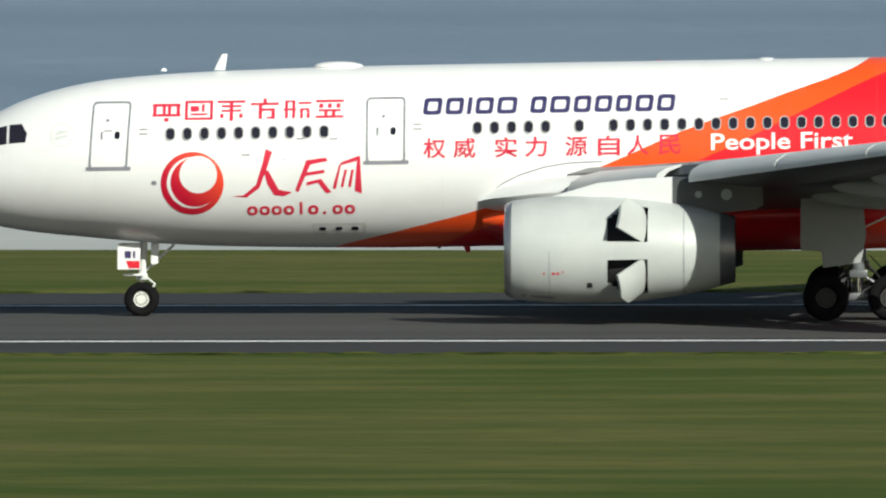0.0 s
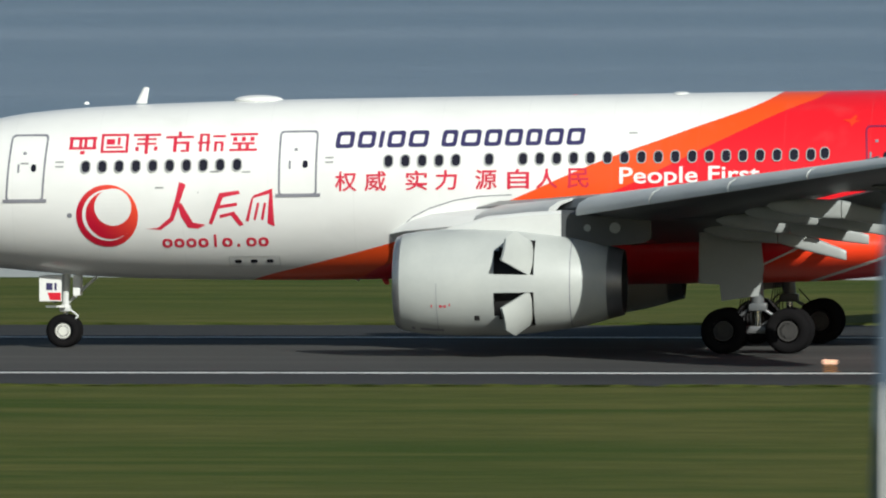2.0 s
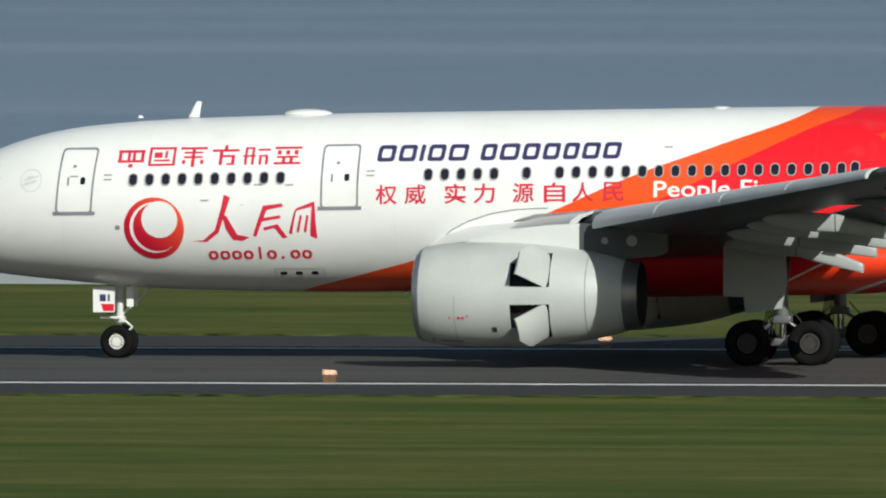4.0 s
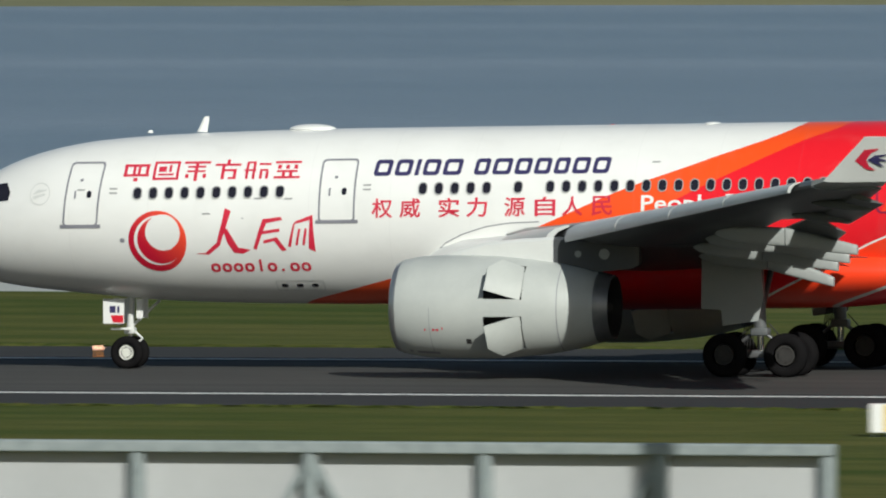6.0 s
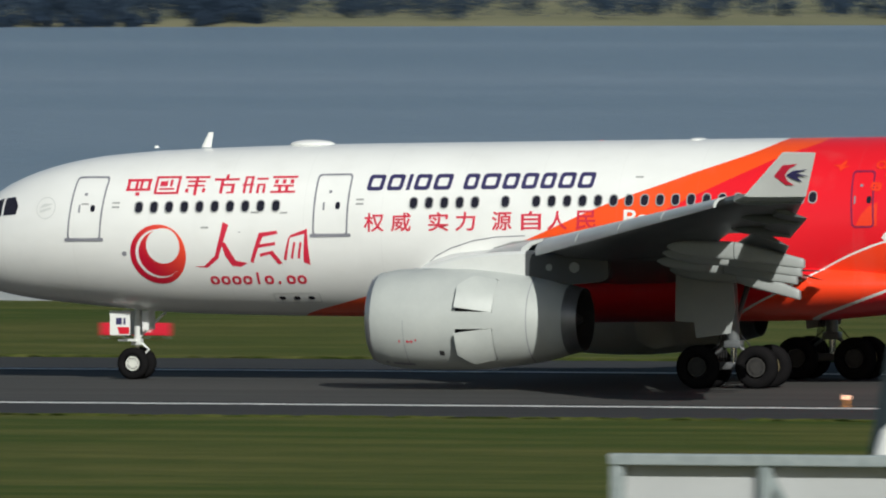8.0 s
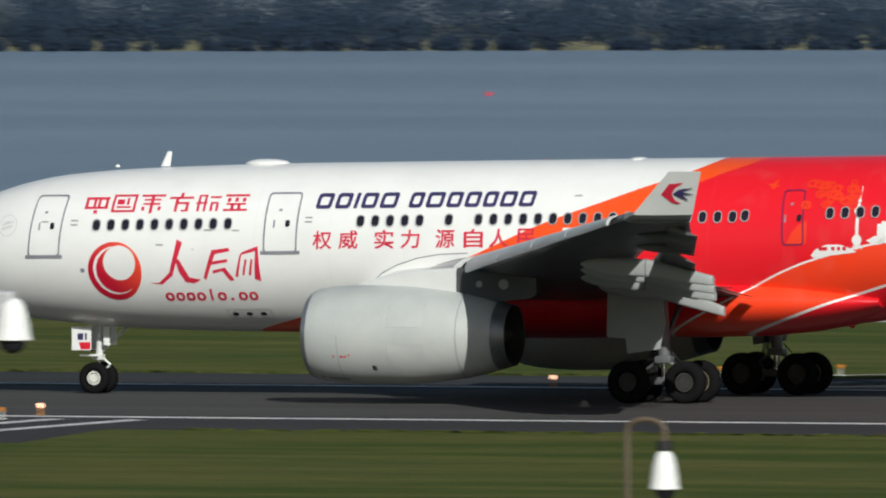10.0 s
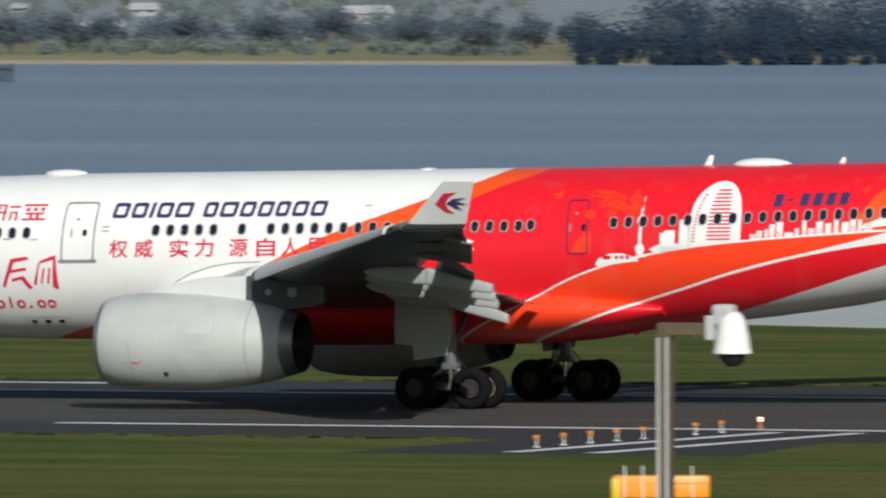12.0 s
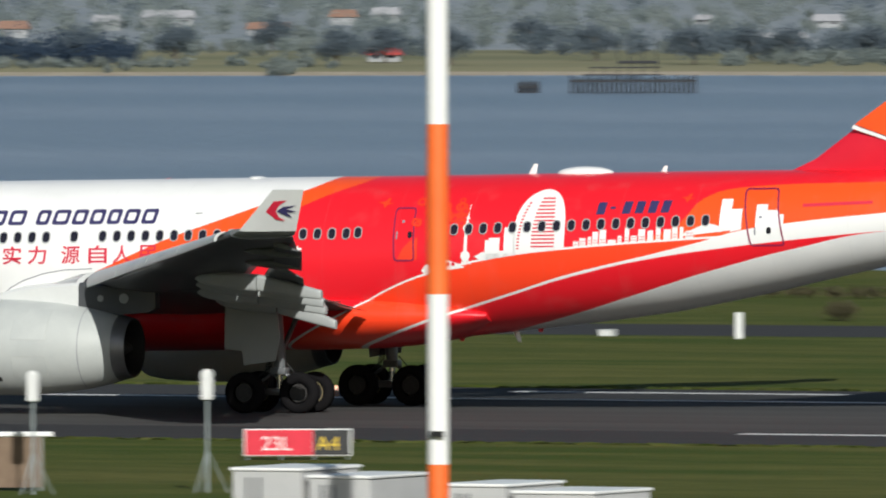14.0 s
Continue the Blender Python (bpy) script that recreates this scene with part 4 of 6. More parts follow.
    strokes = (((3.0, -1.10), (3.35, -1.08), (3.75, -0.75), (3.95, -0.1), (4.05, 0.35), (4.25, 0.25), (4.08, -0.25), (3.85, -0.85), (3.45, -1.14)),
               ((3.98, -0.30), (4.12, -0.32), (4.45, -0.92), (4.85, -1.0), (4.6, -1.12), (4.3, -1.08), (4.1, -0.75)),
               ((4.95, -0.95), (5.05, -1.0), (5.42, -0.15), (5.95, -0.05), (5.9, 0.05), (5.3, -0.02)),
               ((5.15, -0.42), (5.85, -0.32), (5.85, -0.42), (5.15, -0.52)), ((5.3, -0.7), (5.75, -0.6), (6.05, -1.02), (5.9, -1.05), (5.65, -0.72), (5.3, -0.8)),
               ((6.1, -0.9), (6.2, -0.92), (6.38, -0.1), (6.95, 0.1), (7.0, -1.08), (6.78, -0.98), (6.86, -0.06), (6.3, -0.2)),
               ((6.35, -0.85), (6.42, -0.88), (6.55, -0.35), (6.48, -0.32)), ((6.58, -0.85), (6.66, -0.88), (6.76, -0.35), (6.69, -0.32)))
    for s in strokes:
        decal("brush_stroke", [[(x - 0.1, z) for x, z in s]], M_CRIMSON, fuselage, "crimson brush stroke")
    for i in range(9):
        a = 3.36 + 0.375 * i
        if i == 6:
            decal("wordmark_dot", [rounded(a + 0.08, a + 0.18, -1.70, -1.61, 0.04, 3)], M_CRIMSON, fuselage)
            continue
        bm = bmesh.new()
        if i == 4:
            outline_faces(bm, [rounded(a + 0.12, a + 0.2, -1.70, -1.30, 0.03, 2)])
        else:
            ring_faces(bm, rounded(a, a + 0.32, -1.70, -1.42, 0.13, 4), rounded(a + 0.09, a + 0.23, -1.63, -1.49, 0.06, 4))
        conform(bm)
        part("wordmark_block", bm, M_CRIMSON, fuselage, "crimson rounded block")
    # thin joint round the wing root
    path = ((10.75, -1.25), (11.2, -0.87), (11.75, -0.60), (12.5, -0.37), (13.3, -0.25), (14.3, -0.22))
    bm = bmesh.new()
    for p, q in zip(path, path[1:]):
        bm.faces.new([bm.verts.new((x, 0, z)) for x, z in (p, q, (q[0], q[1] + 0.03), (p[0] - 0.02, p[1] + 0.03))])
    conform(bm)
    part("root_joint", bm, M_OUTLINE, fuselage, "thin grey joint line")
    # static ports and small hatches under the nose
    bm = bmesh.new()
    outline_faces(bm, [rounded(a, a + 0.22, -2.22, -2.11, 0.05, 3) for a in (5.55, 6.05, 6.55)])
    conform(bm)
    part("outflow_hatch", bm, M_GLASS, fuselage, "three small dark hatches")
    bm = bmesh.new()
    ring_faces(bm, rounded(5.38, 6.98, -2.33, -2.0, 0.05, 3), rounded(5.41, 6.95, -2.31, -2.02, 0.05, 3))
    conform(bm)
    part("hatch_outline", bm, M_LIGHT, fuselage, "thin outline round the hatches")
    decal("service_mark", [rounded(0.42, 0.58, -0.72, -0.58, 0.06)], M_OUTLINE, fuselage)
    bm = bmesh.new()
    cx2, cz2 = -2.35, 0.86
    ring_faces(bm, [(cx2 + 0.36 * math.cos(i * 0.2618), cz2 + 0.36 * math.sin(i * 0.2618)) for i in range(24)], [(cx2 + 0.33 * math.cos(i * 0.2618), cz2 + 0.33 * math.sin(i * 0.2618)) for i in range(24)])
    outline_faces(bm, [((cx2 - 0.26, cz2 - 0.02), (cx2 + 0.2, cz2 + 0.1), (cx2 + 0.26, cz2 + 0.14), (cx2 - 0.1, cz2 + 0.14)), ((cx2 - 0.2, cz2 - 0.16), (cx2 + 0.2, cz2 - 0.04), (cx2 + 0.16, cz2 + 0.02), (cx2 - 0.24, cz2 - 0.08))])
    conform(bm)
    part("badge", bm, M_LIGHT, fuselage, "pale grey round badge")
    # cockpit glass
    for pts in (((-4.0, 1.18), (-3.62, 1.22), (-3.44, 0.92), (-3.49, 0.66), (-4.0, 0.62)), ((-4.08, 1.17), (-4.08, 0.61), (-4.75, 0.52), (-4.62, 1.04)), ((-4.70, 1.0), (-4.83, 0.5), (-5.3, 0.42), (-5.35, 0.72))):
        decal("cockpit_window", [pts], M_GLASS, fuselage, "dark cockpit window", 0.02)
    # registration as plain bars, maker's mark as a plain bar
    for i in range(6):
        a = 32.573 + 0.46 * i
        w = 0.3 if i != 1 else 0.2
        lo, hi = (1.45, 1.86) if i != 1 else (1.62, 1.70)
        decal("registration_bar", [[(x + 0.0, z + 0.016 * (a - 32.573)) for x, z in rounded(a, a + w, lo, hi, 0.03, 2, 0.12)]], M_NAVY, fuselage, "navy painted bar")
    decal("maker_bar", [((39.826, 1.62), (42.243, 1.70), (42.243, 1.80), (39.826, 1.72))], M_CRIMSON, fuselage, "thin dark red bar")
    decal("maker_bar", [((4.5, 0.0), (4.55, 0.0), (4.55, 0.03), (4.5, 0.03))], M_OUTLINE, fuselage)


def build_stencils(fuselage):
    """Tiny grey service stencils, too small to read, as bars."""
    for a, z in ((0.05, 0.98), (0.05, 0.84), (8.48, 1.0), (8.48, 0.86), (-1.05, 0.95), (4.9, 0.62), (5.9, 0.60), (17.9, 1.62), (3.2, 0.15)):
        decal("stencil_bar", [((a, z), (a + 0.26, z), (a + 0.26, z + 0.05), (a, z + 0.05))], M_SURROUND, fuselage, "small grey bar", 0.012)


def build_skyline(fuselage):
    """White city silhouettes painted over the orange sweep."""
    def base(a):
        return spread(a, ((23, -2.03), (25.447, -0.86), (26.723, -0.45), (29.189, 0.06), (31.626, 0.32), (35.668, 0.57), (37.892, 0.72), (40.406, 1.1)))[0]

    def tower_block(a0, a1, h, name="painted_building"):
        decal(name, [((a0, base(a0) - 0.02), (a1, base(a1) - 0.02), (a1, h), (a0, h))], M_WHITE, fuselage, "white painted building")
    # train
    decal("painted_train", [((26.336, -0.40), (26.481, -0.22), (26.868, -0.05), (27.352, -0.05), (27.738, -0.18), (27.932, -0.3), (27.448, -0.36), (26.868, -0.42), (26.481, -0.52))], M_WHITE, fuselage, "white painted train")
    for a in (26.626, 27.061, 27.255, 27.448):
        decal("train_window", [rounded(a, a + (0.3 if a < 26.868 else 0.12), -0.24, -0.12, 0.03, 2)], M_RED, fuselage, "red gap", 0.016)
    # television tower
    c = 27.951
    decal("painted_tower", [((c - 0.06, base(c) - 0.03), (c + 0.06, base(c)), (c + 0.05, 1.25), (c + 0.02, 1.3), (c + 0.012, 1.85), (c - 0.012, 1.85), (c - 0.02, 1.3), (c - 0.05, 1.25))], M_WHITE, fuselage, "white painted tower")
    for z, r in ((1.05, 0.14), (0.10, 0.17), (1.38, 0.06)):
        decal("tower_ball", [[(c + r * math.cos(i * 0.3927), z + r * math.sin(i * 0.3927)) for i in range(16)]], M_WHITE, fuselage, "white painted ball", 0.014)
    decal("tower_leg", [((c - 0.2, base(c) - 0.06), (c - 0.14, base(c) - 0.05), (c, 0.08), (c - 0.05, 0.08)), ((c + 0.14, base(c)), (c + 0.2, base(c)), (c + 0.05, 0.08), (c, 0.08))], M_WHITE, fuselage, "white painted legs")
    decal("painted_pavilion", [((28.27, 0.08), (28.415, 0.14), (28.56, 0.22), (29.285, 0.26), (29.624, 0.14), (29.382, 0.10), (29.285, 0.05), (28.512, -0.08))], M_WHITE, fuselage, "white painted pavilion")
    tower_block(28.657, 28.802, 0.62)
    tower_block(28.802, 29.189, 0.70)
    tower_block(29.334, 29.721, 1.05)
    # tall arch, with a slotted inner panel
    def arch(half, top, low):
        n = 20
        pts = [(30.591 - half, low(30.591 - half))] + [(30.591 + half, low(30.591 + half))]
        pts += [(30.591 + half * math.cos(math.pi * i / n), low(30.591) + (top - low(30.591)) * (0.30 + 0.70 * math.sin(math.pi * i / n) ** 0.8) if 0 < i < n else low(30.591) + (top - low(30.591)) * 0.30) for i in range(n + 1)]
        return pts
    decal("painted_arch", [arch(0.92, 2.32, base)], M_WHITE, fuselage, "white painted arch", 0.012)
    for i in range(14):
        z = 0.36 + 0.125 * i
        half = 0.42 * math.sqrt(max(0.05, 1 - ((z - 0.4) / 1.85) ** 2))
        decal("arch_slot", [((30.736 - half, z), (30.736 + half, z), (30.736 + half, z + 0.055), (30.736 - half, z + 0.055))], M_RED, fuselage, "red gap", 0.016)
    for i in range(15):
        z = 0.30 + 0.11 * i
        off = 0.80 * math.sqrt(max(0.1, 1 - ((z - 0.3) / 2.05) ** 2))
        decal("arch_dash", [((30.591 - off, z), (30.591 - off + 0.1, z), (30.591 - off + 0.1, z + 0.05), (30.591 - off, z + 0.05))], M_RED, fuselage, "red gap", 0.016)
    rng = random.Random(7)
    a = 31.848
    while a < 35.861:
        w = rng.uniform(0.12, 0.3)
        tower_block(a, a + w, base(a) + rng.uniform(0.18, 0.62) * (1.25 if 33.154 < a < 35.378 else 0.9))
        if rng.random() < 0.7:
            decal("building_slot", [((a + 0.03, base(a) + 0.1 + 0.09 * k), (a + w - 0.03, base(a) + 0.1 + 0.09 * k), (a + w - 0.03, base(a) + 0.12 + 0.09 * k), (a + 0.03, base(a) + 0.12 + 0.09 * k)) for k in range(2)], M_RED, fuselage, "red gap", 0.016)
        a += w + rng.uniform(0.03, 0.12)
    decal("painted_roof", [((35.668, 0.68), (37.408, 0.86), (37.022, 1.0), (36.538, 1.12), (36.151, 0.95), (35.764, 0.8))], M_WHITE, fuselage, "white painted roof")
    for a0, a1, h in ((36.973, 37.36, 1.92), (37.36, 37.747, 1.58), (38.23, 38.617, 1.72), (38.617, 39.004, 1.52), (39.004, 39.197, 1.38)):
        decal("painted_building", [((a0, 0.80), (a1, 0.88), (a1, h), (a0, h))], M_WHITE, fuselage, "white painted building")
    # orange scroll work and birds
    rng = random.Random(15)
    for i in range(34):
        px, pz = 26.95 + rng.uniform(-0.95, 0.85), 1.62 + rng.uniform(-0.42, 0.40)
        w = rng.uniform(0.10, 0.19)
        bm = bmesh.new()
        ring_faces(bm, [(px + w * math.cos(k * 0.5236), pz + 0.8 * w * math.sin(k * 0.5236)) for k in range(12)], [(px + 0.6 * w * math.cos(k * 0.5236), pz + 0.42 * w * math.sin(k * 0.5236)) for k in range(12)])
        conform(bm, 0.012 + 0.0004 * i)
        part("painted_scroll", bm, M_SCROLL, fuselage, "orange-red painted scroll")
    for bx, bz, k in ((24.789, 1.9, 1.0), (35.716, 1.95, 0.9)):
        decal("painted_bird", [[(bx + k * x, bz + k * z) for x, z in ((-0.28, 0.05), (-0.05, 0.06), (0.1, 0.2), (0.16, 0.16), (0.08, 0.02), (0.3, 0.02), (0.1, -0.05), (0.0, -0.16), (-0.06, -0.03))]], M_SCROLL, fuselage, "orange painted bird")
    decal("door_patch", [((25.466, -0.02), (26.191, -0.02), (26.191, 0.75), (25.901, 0.62), (25.659, 0.35))], M_SCROLL, fuselage, "orange painted patch", 0.011)


def build_fittings(plane, fuselage):
    def blade(a, top, length, rake, material=M_WHITE, up=1):
        z = axis(a) + (2.80 if up > 0 else smooth_hull(a)[1])
        bm = bmesh.new()
        rings = []
        for k in (0, 1):
            c = length * (1 - 0.5 * k)
            x0, zz = a + rake * k, z + up * (top * k - 0.05)
            rings.append([(x0, 0, zz), (x0 + c * 0.3, -0.035 * (1 - 0.5 * k), zz), (x0 + c, 0, zz), (x0 + c * 0.3, 0.035 * (1 - 0.5 * k), zz)])
        loft(bm, rings)
        part("antenna", bm, material, fuselage, "small blade antenna")
    blade(2.25, 0.50, 0.34, 0.25)
    blade(29.15, 0.42, 0.32, 0.24)
    blade(33.95, 0.30, 0.26, 0.18)
    blade(0.6, 0.08, 0.2, 0.05)
    blade(15.9, 0.08, 0.2, 0.05, M_RED)
    for a, ln, h in ((6.1, 1.55, 0.16), (31.3, 2.1, 0.26), (19.3, 0.55, 0.07)):
        bm = bmesh.new()
        bmesh.ops.create_uvsphere(bm, u_segments=24, v_segments=12, radius=1, matrix=Matrix.Translation((a, 0, axis(a) + 2.80)) @ Matrix.Diagonal((ln / 2, 0.45, h, 1)))
        part("aerial_dome", bm, M_WHITE, fuselage, "low white aerial fairing", True)
    blade(9.9, 0.22, 0.25, 0.14, M_RED, -1)
    blade(9.1, 0.10, 0.18, 0.05, M_WHITE, -1)
    blade(28.6, 0.40, 0.24, 0.22, M_WHITE, -1)
    blade(29.5, 0.14, 0.25, 0.08, M_RED, -1)
    blade(26.6, 0.16, 0.3, 0.1, M_RED, -1)
    bm = bmesh.new()
    add_rod(bm, (27.15, -14.15, 4.0), (27.75, -14.0, 3.98), 0.03, 0.015, 6)
    part("static_wick", bm, M_DARK, plane, "thin dark rod at the flap")


def build_winglet_mark(plane):
    """The bird mark on the sunlit winglet: plain red and navy sweeps."""
    def on(x, z):
        k = (z - 6.62) / 1.36
        return (x, -(29.1 + 0.65 * k) - 0.09 + 0.045 * k, z)
    for name, m, pts in (("winglet_mark", M_CRIMSON, ((31.05, 7.22), (31.42, 7.58), (31.95, 7.62), (31.62, 7.45), (31.45, 7.25), (31.52, 7.05), (31.75, 6.92), (31.42, 6.95))), ("winglet_mark", M_NAVY, ((31.48, 7.24), (31.75, 7.40), (32.3, 7.45), (31.85, 7.32), (32.3, 7.22), (31.85, 7.22), (32.05, 7.02), (31.7, 7.14)))):
        bm = bmesh.new()
        bm.faces.new([bm.verts.new(on(31.62 + 0.90 * (x - 31.65), 7.30 + 0.95 * (z - 7.28))) for x, z in pts])
        bmesh.ops.recalc_face_normals(bm, faces=bm.faces)
        part(name, bm, m, plane, "painted sweep")


build_belly(plane)
reversers = []
for side in (-1, 1):
    build_root(plane, side)
    build_pylon(plane, side)
    for y0, y1 in ((4.4, 8.6), (10.2, 14.2), (14.3, 18.4), (18.5, 22.6), (22.7, 27.6)):
        build_slat(plane, side, y0, y1)
    build_flap(plane, side, 3.3, 8.6, 0.45, 0.45, 9)
    build_flap(plane, side, 9.7, 18.55, 1.95, 1.25, 21)
    build_aileron(plane, side, 19.6, 26.9)
    for y0, y1 in ((10.6, 12.5), (12.55, 14.45), (14.5, 16.4), (16.45, 18.5)):
        build_spoiler(plane, side, y0, y1)
    for y, end in FAIRINGS:
        build_fairing(plane, side, y, end)
    reversers += build_engine(plane, side)
    build_main_gear(plane, side)
build_tail(plane)
build_nose_gear(plane)
wheels = [build_wheel(plane, 0.0, y, 0.525, 0.40, s, M_NOSERIM) for y, s in ((-0.36, -1), (0.36, 1))]
for side in (-1, 1):
    for dx in (-0.99, 0.99):
        for dy in (-0.70, 0.70):
            wheels.append(build_wheel(plane, 22.17 + dx, side * 5.34 + dy, 0.70, 0.50, -1 if dy < 0 else 1, M_RIM))
build_windows(plane, fuselage)
build_door(plane, -1.46, -0.26, -0.2, 1.87, M_OUTLINE, 0.06)
build_door(plane, 7.03, 8.24, -0.14, 1.87, M_OUTLINE)
build_door(plane, 25.28, 26.06, -0.07, 1.77, M_WINE, -0.06, False)
build_door(plane, 37.86, 39.07, 0.30, 2.28, M_WINE, -0.18, False)
build_paint(plane, fuselage)
build_skyline(fuselage)
build_stencils(fuselage)
build_fittings(plane, fuselage)
build_winglet_mark(plane)


# ---- the airfield: lights, signs, markers ----
M_YELLOW = surface("yellow_sign_face", (0.62, 0.42, 0.02), (0.72, 0.50, 0.03), 0.5, scale=2)
M_AMBER = surface("orange_enamel", (0.75, 0.27, 0.02), (0.85, 0.33, 0.03), 0.45, scale=1.5, fine=12)
M_MASTRED = surface("mast_orange_paint", (0.80, 0.13, 0.02), (0.88, 0.17, 0.03), 0.45, scale=1.2, fine=9)
M_SIGNRED = surface("sign_red_face", (0.55, 0.01, 0.03), (0.66, 0.015, 0.04), 0.45, scale=2)
M_BLACK = surface("black_sign_face", (0.012, 0.012, 0.012), (0.02, 0.02, 0.02), 0.5, scale=2)
M_GALV = surface("galvanised_steel", (0.26, 0.30, 0.30), (0.38, 0.42, 0.42), 0.5, 0.3, scale=6, fine=30)
M_PANEL = surface("pale_cladding", (0.40, 0.41, 0.41), (0.47, 0.48, 0.48), 0.6, scale=0.5, fine=8)
M_BROWN = surface("bronze_painted_steel", (0.10, 0.075, 0.05), (0.15, 0.115, 0.08), 0.5, 0.2, scale=5, fine=25)
M_SLATE = surface("blue_grey_paint", (0.085, 0.12, 0.17), (0.12, 0.16, 0.21), 0.35, scale=1.5, fine=10)
M_INK = surface("dark_fin_paint", (0.010, 0.018, 0.023), (0.018, 0.028, 0.033), 0.3, scale=1.5, fine=10)
M_RUST = surface("rusted_brown_panel", (0.13, 0.085, 0.055), (0.20, 0.14, 0.09), 0.8, scale=2, fine=20)
M_TIMBER = surface("weathered_timber", (0.06, 0.05, 0.05), (0.12, 0.10, 0.09), 0.9, scale=2, fine=14)
M_CONCRETE = surface("pale_concrete", (0.38, 0.38, 0.37), (0.50, 0.50, 0.48), 0.8, scale=1.0, fine=14)


def glow(name, colour, power):
    m, tree, bsdf = nodes_of(name)
    bsdf.inputs["Base Color"].default_value = (*colour, 1)
    bsdf.inputs["Emission Color"].default_value = (*colour, 1)
    bsdf.inputs["Emission Strength"].default_value = power
    return m


M_LAMP = glow("lit_runway_lamp", (1.0, 0.55, 0.35), 2.6)


def build_edge_light(m):
    light = thing("runway_edge_light", "small lit runway edge light on a short post", "runway light", "runway edge lights", m)
    bm = bmesh.new()
    add_rod(bm, (0, 0, 0.0), (0, 0, 0.24), 0.03, 0.03, 10)
    add_rod(bm, (0, 0, 0.0), (0, 0, 0.03), 0.08, 0.08, 14)
    part("post", bm, M_AMBER, light, "orange post")
    bm = bmesh.new()
    bmesh.ops.create_uvsphere(bm, u_segments=12, v_segments=8, radius=0.075, matrix=Matrix.Translation((0, 0, 0.30)) @ Matrix.Diagonal((1, 1, 1.1, 1)))
    part("lens", bm, M_LAMP, light, "glowing lens", True)
    return light


first = build_edge_light(pose(-49.3, 549.7, 0))
for x in (-109.6, -170.2, -229.85, -290.0):
    copy_thing(first, pose(x, 549.7, 0))
for x in (-47.4, -107.9, -167.9, -226.4, -287.4):
    copy_thing(first, pose(x, 586.4, 0))


def build_stop_lamp(m):
    lamp = thing("stop_bar_light", "orange stop-bar lamp on a thin pale post", "runway light", "stop bar lights", m)
    bm = bmesh.new()
    add_rod(bm, (0, 0, 0), (0, 0, 0.28), 0.025, 0.025, 8)
    add_rod(bm, (0, 0, 0), (0, 0, 0.03), 0.1, 0.1, 10)
    part("post", bm, M_WHITE, lamp, "thin white post")
    bm = bmesh.new()
    add_rod(bm, (0, 0.09, 0.34), (0, -0.09, 0.33), 0.05, 0.062, 12)
    add_box(bm, -0.065, 0.065, -0.06, 0.06, 0.25, 0.28, bevel=0.01)
    part("head", bm, M_AMBER, lamp, "orange lamp head")
    return lamp


first = build_stop_lamp(pose(-228.5, 528.5, 0))
for i in range(1, 8):
    copy_thing(first, pose(-228.5 - 0.1 * i, 528.5 + 2.35 * i, 0))
for i in range(9):
    copy_thing(first, pose(-225.0 + 0.42 * i, 597.2 + 0.55 * i, 0, 0, 0, 180))
for x in (-227.2, -224.4):
    bm = bmesh.new()
    sheet(bm, ((x - 0.35, 523.5, 0.014), (x + 0.35, 523.5, 0.014), (x - 0.0, 545.5, 0.014), (x - 0.7, 545.5, 0.014)))
    tagged(part("apron_strip", bm, M_LINE), "white painted strip beside the stop lamps", "road marking", "", "structure")
bm = bmesh.new()
sheet(bm, ((-226.0, 596.4, 0.014), (-220.0, 603.0, 0.014), (-220.0, 603.6, 0.014), (-226.0, 597.0, 0.014)))
tagged(part("apron_strip", bm, M_LINE), "white painted strip beyond the runway", "road marking", "", "structure")
bm = bmesh.new()
sheet(bm, ((-232, 521, 0.003), (-219, 522, 0.003), (-222, 536.5, 0.003), (-233, 536.5, 0.003)))
tagged(part("exit_pavement", bm, M_SHOULDER), "dark asphalt of the runway exit", "taxiway", "", "structure")


def sign_box(name, label, m, length, height, depth, fields, frame_material=M_WHITE):
    """An airfield sign on short legs, its face towards -y. fields: (x0, x1, material)."""
    sign = thing(name, label, "airfield sign", "", m)
    bm = bmesh.new()
    add_box(bm, 0, length, 0, depth, 0.12, 0.12 + height, bevel=0.02)
    part("cabinet", bm, frame_material, sign, "pale sign cabinet")
    for x0, x1, mat in fields:
        bm = bmesh.new()
        add_box(bm, x0, x1, -0.012, 0.0, 0.15, 0.09 + height)
        part("face", bm, mat, sign)
    for k in range(4):
        x = 0.12 + (length - 0.24) * k / 3
        bm = bmesh.new()
        add_rod(bm, (x, depth / 2, 0), (x, depth / 2, 0.14), 0.03, 0.03, 8)
        part("leg", bm, M_GALV, sign)
    return sign


def sign_text(sign, text, x, z, size, material):
    curve = bpy.data.curves.new("legend", "FONT")
    curve.body, curve.size, curve.extrude = text, size, 0.002
    ob = new("legend", curve)
    me = bpy.data.meshes.new_from_object(ob.evaluated_get(bpy.context.evaluated_depsgraph_get()))
    bpy.data.objects.remove(ob)
    me.transform(pose(x, -0.016, z, 90, 0, 0))
    me.materials.append(material)
    leg = new("legend", me)
    leg.parent = sign
    return leg


